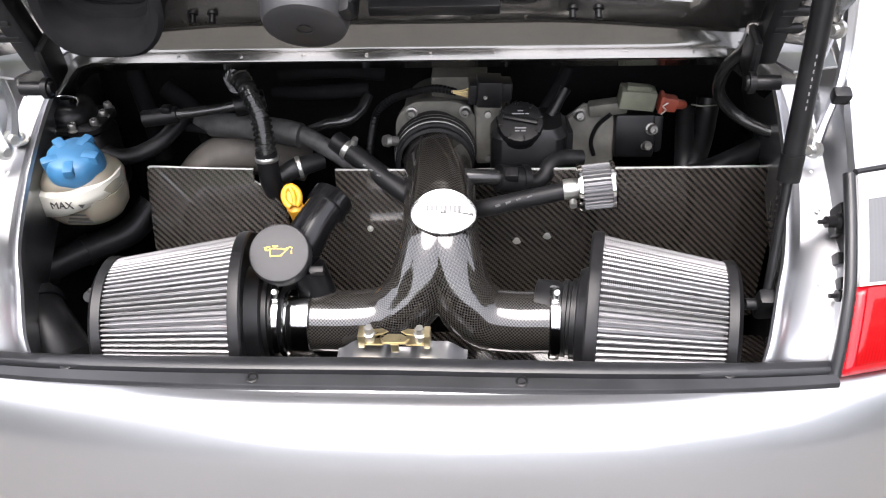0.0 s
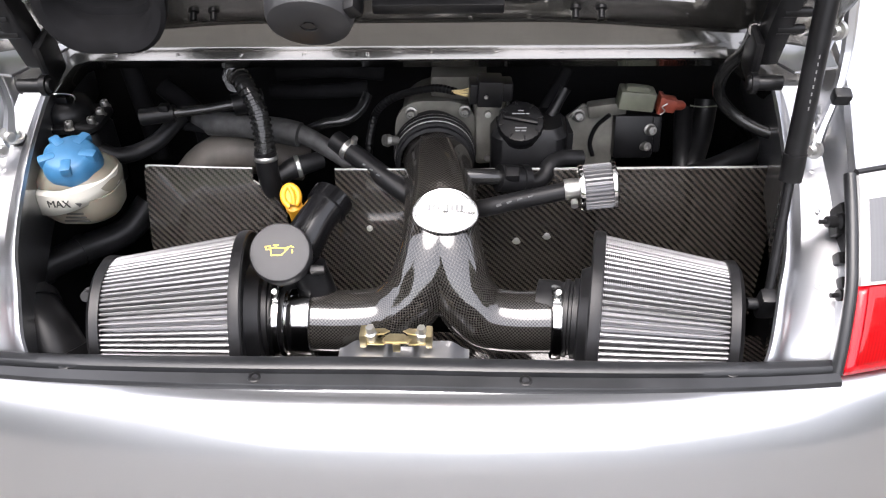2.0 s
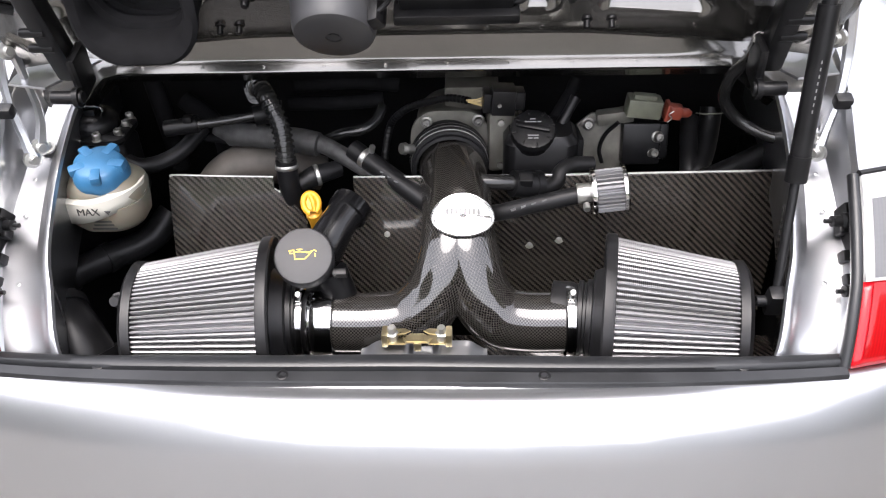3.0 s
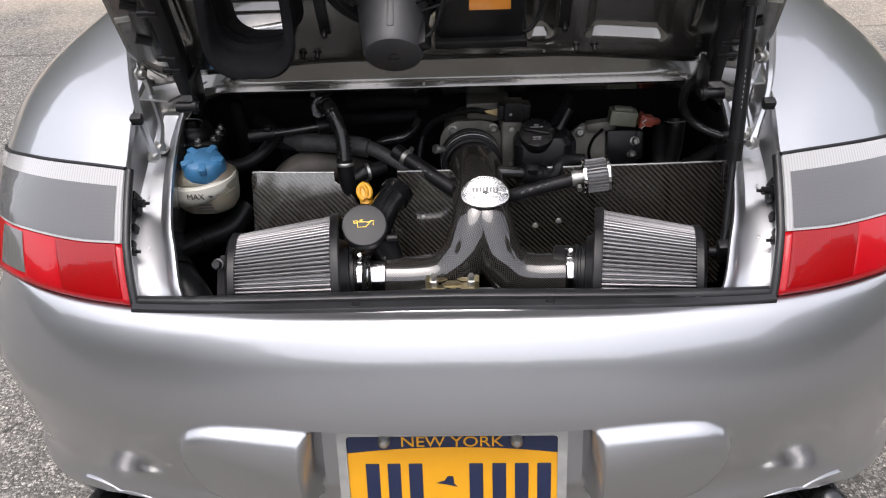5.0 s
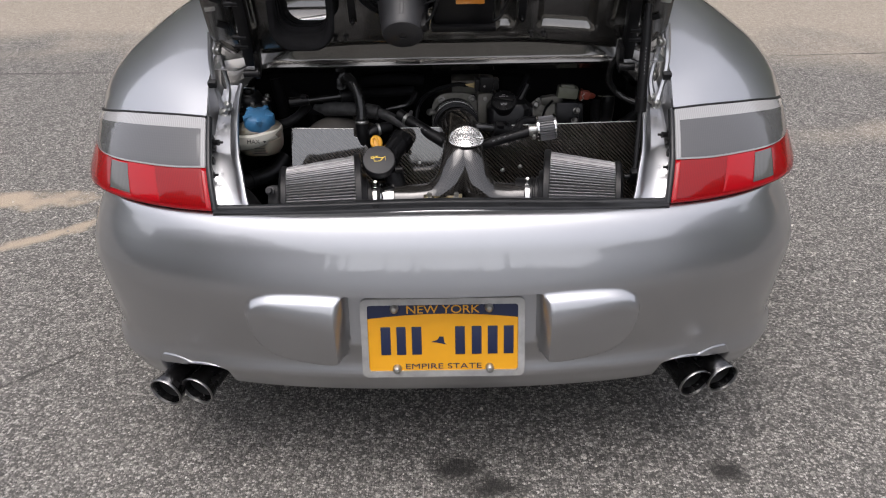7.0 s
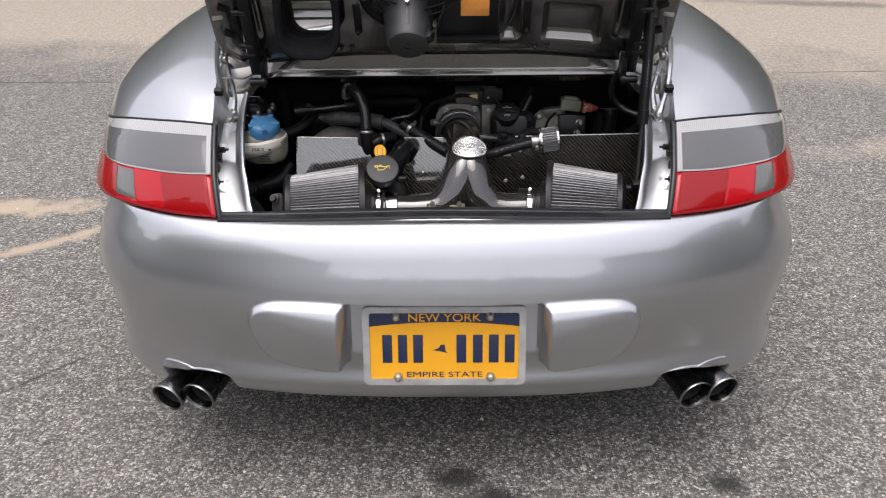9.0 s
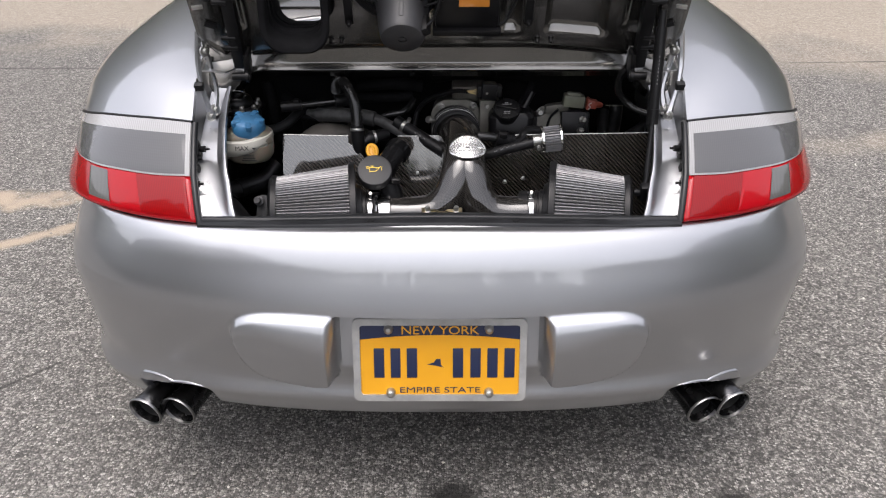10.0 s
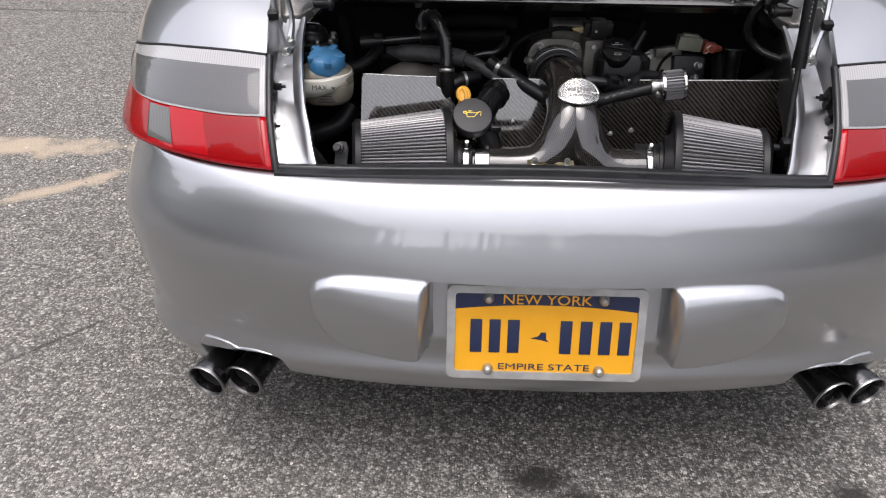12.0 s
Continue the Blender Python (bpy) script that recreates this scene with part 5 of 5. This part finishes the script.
for k in range(3):
    part("print_bar", box((.006, .0006, .002), Matrix.Translation((-.050 + .009 * k, .4115 - .006 * k, .7130 - .0035 * k)) @ Matrix.Rotation(radians(28), 4, "Y"), 0), M_INK_G, h5, "plain pale bar of print")
hose("glossy_pipe", "short bent glossy black pipe", [(-.151, .50, .709), (-.13, .50, .716), (-.11, .50, .724), (-.083, .50, .729), (-.066, .515, .737), (-.058, .53, .75)], .0075, M_SHINY)
hose("wiring_loom", "black wiring loom looping over the throttle", [(-.058, .49, .670), (-.056, .50, .695), (-.050, .52, .722), (-.036, .51, .745), (-.012, .50, .763), (.032, .48, .782), (.060, .46, .787)], .0052, M_BLACK, .0006, 120, .003)
breather = hose("breather_hose", "black breather hose with pale print", [(.080, .365, .680), (.098, .355, .689), (.134, .350, .702), (.196, .345, .721)], .0105)
for k in range(4):
    part("print_bar", box((.006, .0006, .003), Matrix.Translation((.112 + .012 * k, .3425 - .0006 * k, .7005 + .0042 * k)) @ Matrix.Rotation(radians(-20), 4, "Y"), 0), M_INK_G, breather, "plain pale bar of print")
stub = hose("sensor_stub", "carbon stub with a black sensor plug", [(.070, .372, .722), (.095, .375, .719), (.118, .381, .714)], .0095, M_SHINY)
part("plug", tube([(.112, .379, .715), (.142, .389, .706)], .0165, 20, 6), M_BLACK, stub)
part("plug_clip", box((.016, .014, .012), pose(.128, .372, .724, 20), .002), M_BLACK, stub)
part("plug_ring", tube([(.138, .388, .707), (.146, .391, .705)], .0185, 20, 4), M_BLACK, stub)
hose("sensor_hose", "black hose bending up from the sensor", [(.142, .389, .704), (.156, .394, .700), (.167, .402, .703), (.175, .414, .711), (.190, .427, .713), (.215, .435, .709)], .0105)

# small crankcase filter
cf = thing("crankcase_filter", (.215, .335, .70), "small chrome crankcase breather filter", "breather filter")
cway = Vector((.036, .000, .0045)).normalized()
cmx = axis_pose((.196, .343, .723), cway) @ Matrix.Scale(1.16, 4)
part("neck", lathe([(.0096, -.009), (.0102, -.008), (.0102, -.001), (.0096, .005)], cmx, 24), M_STEEL, cf, "polished clamp band")
part("neck_screw", lathe([(0, .008), (.004, .008), (.004, 0)], axis_pose((.196, .330, .715), (0, -1, -.3)), 12), M_STEEL, cf)
part("base_cap", lathe([(.012, .004), (.0235, .005), (.024, .006), (.024, .0095), (.022, .0105)], cmx, 36), M_CHROME, cf)
bm = bmesh.new()
rg = []
for h in (.010, .0365):
    rg.append([bm.verts.new(cmx @ Vector((r * math.cos(2 * math.pi * k / 112), r * math.sin(2 * math.pi * k / 112), h))) for k in range(112) for r in [(.0218, .0218, .0182, .0182)[k % 4]]])
for k in range(112):
    bm.faces.new((rg[0][k], rg[0][(k + 1) % 112], rg[1][(k + 1) % 112], rg[1][k]))
part("pleats", bm, mat("filter_gauze", (0.14, 0.14, 0.145), 0.45, 0.5), cf, "silver grey pleated gauze", False)
part("end_cap", lathe([(.022, .036), (.0240, .0365), (.0240, .0395), (.0225, .041), (.008, .041), (0, .040)], cmx, 36), M_CHROME, cf)

# ---------------------------------------------------------------- right-hand machinery
res = thing("steering_reservoir", (.14, .45, .66), "black power steering reservoir with a ribbed cap", "reservoir")
part("body", blob(.150, .465, [(.090, .07, .64), (.094, .074, .65), (.094, .074, .738), (.080, .06, .748)], .018), M_BLACK, res)
rm = axis_pose((.139, .446, .748), (0, -.55, .83)) @ Matrix.Scale(1.13, 4)
rcap = part("cap", lathe([(.023, -.01), (.0255, -.006), (.0255, .008), (.024, .0105), (.021, .011), (0, .0112)], rm, 48, None, 24, .03), M_BLACK, res)
part("cap_grip", box((.038, .006, .006), rm @ pose(0, .001, .012, 0, 0, -12), .002), M_BLACK, rcap)
for xx, yy, w in ((0, .0120, .006), (-.0025, .0085, .013), (.0072, .0085, .004), (0, -.0085, .012), (-.0035, -.0120, .005), (.0030, -.0120, .005)):
    part("cap_print", box((w, .0013, .0004), rm @ pose(xx, yy, .0113), 0), M_INK_P, rcap, "plain pale line of print")
for k in range(8):
    part("cap_rib", box((.0022, .006, .0022), rm @ Matrix.Rotation(k * math.pi / 4 + .2, 4, "Z") @ pose(0, .0215, .0112), .0006), M_BLACK, rcap)
part("side_block", box((.034, .05, .060), pose(.186, .470, .708, 0, 0, 6), .005), M_BLACK, res)
part("spout", tube([(.178, .478, .745), (.188, .486, .762), (.196, .492, .776)], [.008, .0065, .0075], 14, 16), M_BLACK, res, "black reservoir spout")
cast = thing("engine_casting", (.235, .54, .62), "grey cast engine bracket with a bolt", "bracket")
part("web", plate([(-.03, -.06), (.03, -.06), (.034, .0), (.022, .022), (-.012, .026), (-.034, .008)], axis_pose((.238, .548, .700), (-.05, -1, .25)), .014, .003), M_CAST, cast)
part("arm", box((.05, .02, .018), pose(.256, .535, .728, 0, -8, 0), .004), M_CAST, cast)
part("bolt", lathe([(0, .004), (.0028, .0045), (.0032, .008), (.0050, .008), (.0055, .0072), (.0065, .006), (.0065, 0), (.009, -.001), (.009, -.002)], axis_pose((.221, .534, .716), (0, -1, .3)), 18), M_ZINC, cast)
conn = thing("connector_block", (.30, .52, .72), "grey green electrical connector with a red plug", "connector")
part("block", box((.046, .028, .026), pose(.290, .522, .748, 0, 6, 0), .004), M_GREEN, conn)
part("ridge", box((.030, .012, .008), pose(.290, .518, .763, 0, 6, 0), .002), M_GREEN, conn)
part("plug", box((.024, .018, .019), pose(.329, .520, .741, 0, 8, 0), .004), M_REDP, conn, "red plug")
part("plug_rim", box((.006, .022, .024), pose(.321, .520, .742, 0, 8, 0), .002), M_REDP, conn)
part("plug_tail", lathe([(.007, 0), (.006, .010), (.003, .014), (0, .015)], axis_pose((.340, .52, .739), (1, 0, -.1)), 16), M_REDP, conn)
part("clip", tube([(.320, .5055, .732), (.325, .5050, .738), (.321, .5050, .743), (.327, .5050, .748)], .0009, 6, 24), M_STEEL, conn, "bent wire clip")
part("wire", tube([(.36, .52, .738), (.375, .52, .736), (.40, .525, .735)], .0009, 6), M_GREEN, conn)
valve = thing("solenoid_box", (.295, .52, .65), "black solenoid box with two bolts", "solenoid")
part("body", box((.052, .045, .058), pose(.292, .535, .690, -14), .005), M_BLACK, valve)
part("ear", box((.022, .02, .05), pose(.318, .528, .694, -14), .005), M_BLACK, valve)
for x, y, z in ((.313, .514, .706), (.308, .511, .684)):
    part("bolt", lathe([(0, .004), (.0028, .0045), (.0032, .008), (.0050, .008), (.0055, .0072), (.006, .006), (.006, .0), (.008, -.001), (.008, -.003)], axis_pose((x, y, z), (.2, -1, .35)), 18), M_ZINC, valve)
hose("box_wire", "thin black wire beside the solenoid", [(.255, .50, .735), (.24, .505, .715), (.235, .51, .69), (.24, .51, .67)], .003, M_BLACK)
hose("riser_hose", "upright thick black rubber hose", [(.367, .57, .707), (.364, .55, .69), (.358, .50, .656), (.356, .49, .62)], .0125)
hose("riser_hose", "upright thick black rubber hose", [(.396, .575, .72), (.394, .565, .70), (.386, .54, .676), (.369, .50, .656), (.366, .49, .62)], .015)
hose("side_hose", "thick black side hose", [(.465, .44, .735), (.448, .45, .722), (.417, .47, .688), (.384, .48, .663), (.34, .49, .64)], .0155)
hose("lid_cable", "black cable sleeve running to the lid", [(.365, .36, .90), (.372, .40, .861), (.362, .42, .829), (.368, .44, .791), (.395, .44, .762), (.43, .42, .752), (.46, .41, .76)], .0072, M_SHINY)
pump = thing("dark_pipework", (-.1, .56, .66), "dark pipes and cables deep in the bay", "pipework")
for pts, r in (([(-.35, .58, .74), (-.30, .56, .70), (-.29, .54, .62)], .014), ([(-.38, .56, .78), (-.37, .55, .72), (-.36, .54, .65)], .013), ([(-.18, .56, .77), (-.10, .56, .775), (-.04, .57, .765)], .013), ([(-.19, .55, .745), (-.11, .545, .748), (-.06, .55, .75)], .010), ([(.17, .50, .74), (.19, .52, .765), (.20, .53, .785)], .008), ([(-.30, .50, .72), (-.24, .50, .712), (-.20, .50, .706)], .006), ([(-.02, .60, .78), (.08, .60, .79), (.2, .60, .78)], .016)):
    part("pipe", tube(pts, r, 16, 24), M_DUCT, pump)
mani = thing("manifold_runner", (-.24, .50, .60), "dull beige cast manifold runner", "manifold")
part("runner", tube([(-.31, .47, .64), (-.28, .485, .668), (-.245, .50, .678), (-.20, .51, .672), (-.15, .52, .65)], [.022, .027, .03, .028, .024], 24, 40), wear(mat("dusty_cast", (0.10, 0.088, 0.076), 0.6, 0.2), 30.0, 0.6, 1.2, 0.1, 0.3), mani)

# ---------------------------------------------------------------- lower left corner
HOSE_LOW = [(-.471, .32, .607), (-.455, .345, .604), (-.422, .385, .602), (-.379, .42, .606), (-.352, .45, .630)]
rad = hose("radiator_hose", "thick black radiator hose", HOSE_LOW, .0185)
part("collar", tube([HOSE_LOW[0], HOSE_LOW[1]], .0225, 20, 6), M_RUBBER, rad)
part("rib", tube([Vector(HOSE_LOW[2]) - Vector((.004, .005, 0)), Vector(HOSE_LOW[2]) + Vector((.004, .005, 0))], .0205, 20, 4), M_RUBBER, rad)
pot = thing("intake_boot", (-.37, .185, .48), "thick black rubber boot with a ringed collar", "rubber boot")
BOOT = [(-.432, .262, .628), (-.412, .236, .618), (-.392, .214, .598), (-.378, .198, .565), (-.372, .190, .50)]
part("boot", tube(BOOT, [.026, .031, .034, .035, .035], 32, 60), M_BLACK, pot)
part("collar", tube([(-.386, .207, .588), (-.380, .200, .573)], .0385, 32, 6), M_BLACK, pot, "raised black collar")
part("collar", tube([(-.424, .251, .625), (-.416, .241, .621)], .0325, 32, 6), M_BLACK, pot)
part("lug", box((.012, .010, .022), pose(-.402, .205, .632, 20, 30, 20), .003), M_BLACK, pot)
brk = thing("engine_mount_bracket", (-.345, .255, .56), "grey steel bracket with a bolt", "bracket")
part("web", plate([(-.010, -.055), (.012, -.055), (.011, .030), (.006, .040), (-.006, .040), (-.011, .030)], axis_pose((-.350, .262, .598), (-.15, -1, .55)), .006, .0015), M_MOTOR, brk)
part("bolt", lathe([(0, .012), (.007, .012), (.008, .009), (.008, .002), (.011, .001), (.011, -.004)], axis_pose((-.353, .257, .632), (-.1, -.85, .5)) @ Matrix.Scale(.85, 4), 18), M_MOTOR, brk)

# ---------------------------------------------------------------- lid latch
latch = thing("lid_latch", (.01, .165, .60), "yellow zinc plated lid latch on a silver carrier", "latch")
carrier = []
for x in np.linspace(-.060, .080, 57):
    up = sstep((x + .060) / .022) * sstep((.080 - x) / .022) - .75 * sstep((x + .010) / .012) * sstep((.030 - x) / .012)
    carrier.append([(x, .158, .600), (x, .158, .604 + .011 * up), (x, .161, .608 + .012 * up), (x, .166, .610 + .012 * up), (x, .200, .609 + .012 * up), (x, .206, .600)])
part("carrier", grid(carrier), M_PAINT, latch, "silver painted latch carrier")
LM = Matrix.Translation((.004, .188, .6315)) @ Matrix.Scale(.92, 4)
for x in (-1, 1):
    part("lower_strip", plate([(x * .040, -.008), (x * .040, .010), (x * .012, .008), (x * .009, -.002), (x * .014, -.008)][::x], LM, .002, .0006), M_BRASS, latch)
    part("upper_strip", plate([(x * .040, -.003), (x * .040, .008), (x * .014, .009), (x * .007, .004), (x * .014, -.001)][::x], LM @ pose(0, 0, .0105, 0, x * 3), .0022, .0006), M_BRASS, latch)
    part("post", box((.0075, .019, .018), LM @ pose(x * .0375, 0, .0065), .0016), M_BRASS, latch)
    part("bolt", lathe([(0, .0100), (.0046, .0100), (.0054, .0085), (.0054, .001), (.0075, 0), (.0075, -.001)], LM @ axis_pose((x * .029, 0, .0127), (0, -.15, 1)), 6), M_STEEL, latch, "zinc hexagon bolt")
    part("bushing", lathe([(.0060, 0), (.0060, .0085), (0, .0085)], LM @ pose(x * .029, 0, .002), 16), M_STEEL, latch)
part("hook", plate([(-.016, -.004), (-.012, -.010), (.013, -.010), (.018, -.003), (.008, .004), (-.008, .004)], LM @ pose(0, -.002, .0065, 8), .004, .0012), M_BRASS, latch, "yellow zinc latch hook")
part("claw", box((.009, .006, .012), LM @ pose(.001, -.011, .001), .0018), M_BRASS, latch)
part("spring", tube([LM @ Vector((-.014 + .028 * k / 60, -.004 + .003 * math.cos(k * .9), .0035 + .003 * math.sin(k * .9))) for k in range(61)], .0007, 6, 240), M_STEEL, latch, "thin coil spring")

# gutter plugs beside the lamps
for s in (-1, 1):
    for y, z in ((.192, .696), (.256, .739)):
        g = thing("gutter_plug", (s * .452, y, z - .008), "black rubber plug on a side bracket", "plug", "gutter plugs")
        part("plug", lathe([(.009, -.006), (.009, .004), (.006, .006), (.006, .016), (.0025, .017), (.0025, .024), (0, .025)], axis_pose((s * .456, y, z), (-s, -.15, .1)), 18), M_RUBBER, g)
    gb_ = thing("lamp_bracket", (s * .458, .24, .68), "black plastic lamp bracket", "bracket", "lamp brackets")
    part("rail", box((.006, .10, .030), pose(s * .459, .240, .712, 38), .003), M_BLACK, gb_)
    for dy in (-.026, -.006, .018):
        part("lug", box((.010, .012, .016), pose(s * .453, .236 + dy, .716 + dy * .78, 38), .002), M_BLACK, gb_)
    part("foot", box((.006, .016, .030), pose(s * .456, .180, .672, 20), .002), M_BLACK, gb_)

# ---------------------------------------------------------------- loose stones on the asphalt
rnd = random.Random(11)
chips = bmesh.new()
for k in range(900):
    x, y = rnd.uniform(-1.9, 1.9), rnd.uniform(-.75, 2.6)
    r = .0022 + .0038 * rnd.random() ** 2.5
    ring = [(r * rnd.uniform(.7, 1.2) * math.cos(a), r * rnd.uniform(.7, 1.2) * math.sin(a)) for a in (0, 1.25, 2.5, 3.77, 5.0)]
    lo = [chips.verts.new((x + p, y + q, 0)) for p, q in ring]
    hi = [chips.verts.new((x + p * .65, y + q * .65, r * rnd.uniform(.5, .9))) for p, q in ring]
    for i in range(5):
        chips.faces.new((lo[i], lo[(i + 1) % 5], hi[(i + 1) % 5], hi[i]))
    chips.faces.new(hi)
M_CHIP = mat("pale_stone", (0.33, 0.31, 0.28), 0.8)
nt = M_CHIP.node_tree
geo_, ramp_ = nt.nodes.new("ShaderNodeNewGeometry"), nt.nodes.new("ShaderNodeValToRGB")
ramp_.color_ramp.elements[0].color, ramp_.color_ramp.elements[1].color = (0.10, 0.095, 0.085, 1), (0.55, 0.52, 0.46, 1)
nt.links.new(geo_.outputs["Random Per Island"], ramp_.inputs["Fac"])
nt.links.new(ramp_.outputs[0], nt.nodes["Principled BSDF"].inputs["Base Color"])
tagged(part("loose_stones", chips, M_CHIP, smooth=False), "small pale stone chips lying loose on the asphalt", "gravel", kind="stuff")

# ---------------------------------------------------------------- trees round the car park, seen in the paint
# how high the tree tops stand, in degrees, by bearing from the car's tail (clockwise, seen from above)
TOPS = [(-180, 36), (-152, 36), (-138, 32), (-127, 15), (-112, 8), (-90, 6), (-76, 7), (-68, 18), (-60, 27), (-48, 27), (-37, 21), (-29, 10), (-22, 5), (0, 3.5), (25, 5), (36, 9), (50, 13), (60, 23), (72, 24), (82, 7), (105, 12), (117, 20), (128, 29), (150, 36), (165, 36), (180, 36)]
wood, trunks = bmesh.new(), bmesh.new()
rnd = random.Random(4)
for k in range(360):
    bear = -180 + 360 * (k + rnd.uniform(-.4, .4)) / 360
    top = np.interp((bear + 180) % 360 - 180, [t[0] for t in TOPS], [t[1] for t in TOPS])
    d = rnd.uniform(15, 18)
    h = 1.1 + d * math.tan(radians(top)) * rnd.uniform(.82, 1.05)
    cx, cy = d * math.sin(radians(bear)), -d * math.cos(radians(bear))
    lo = [trunks.verts.new((cx + .16 * math.cos(q), cy + .16 * math.sin(q), 0)) for q in (0, 1.57, 3.14, 4.71)]
    hi = [trunks.verts.new((cx + .05 * math.cos(q), cy + .05 * math.sin(q), h * .8)) for q in (0, 1.57, 3.14, 4.71)]
    for i in range(4):
        trunks.faces.new((lo[i], lo[(i + 1) % 4], hi[(i + 1) % 4], hi[i]))
    for j in range(int(44 + 26 * h)):
        up = rnd.uniform(.06, 1.0)
        spread = (1.0 + .05 * h) * math.sin(math.pi * min(1.0, up * .82 + .14))
        size = rnd.uniform(.12, .30)
        p = Vector((cx + rnd.gauss(0, .6) * spread, cy + rnd.gauss(0, .6) * spread, h * up))
        v = [wood.verts.new(p + size * Vector((rnd.gauss(0, 1), rnd.gauss(0, 1), rnd.gauss(0, 1)))) for _ in range(4)]
        for q in ((0, 1, 2), (0, 1, 3), (0, 2, 3), (1, 2, 3)):
            wood.faces.new([v[i] for i in q])
tagged(part("tree_line", wood, M_LEAF, smooth=False), "far line of green trees round the car park", "trees", kind="stuff")
tagged(part("tree_trunks", trunks, M_BARK), "grey brown trunks of the far trees", "trees", kind="stuff")
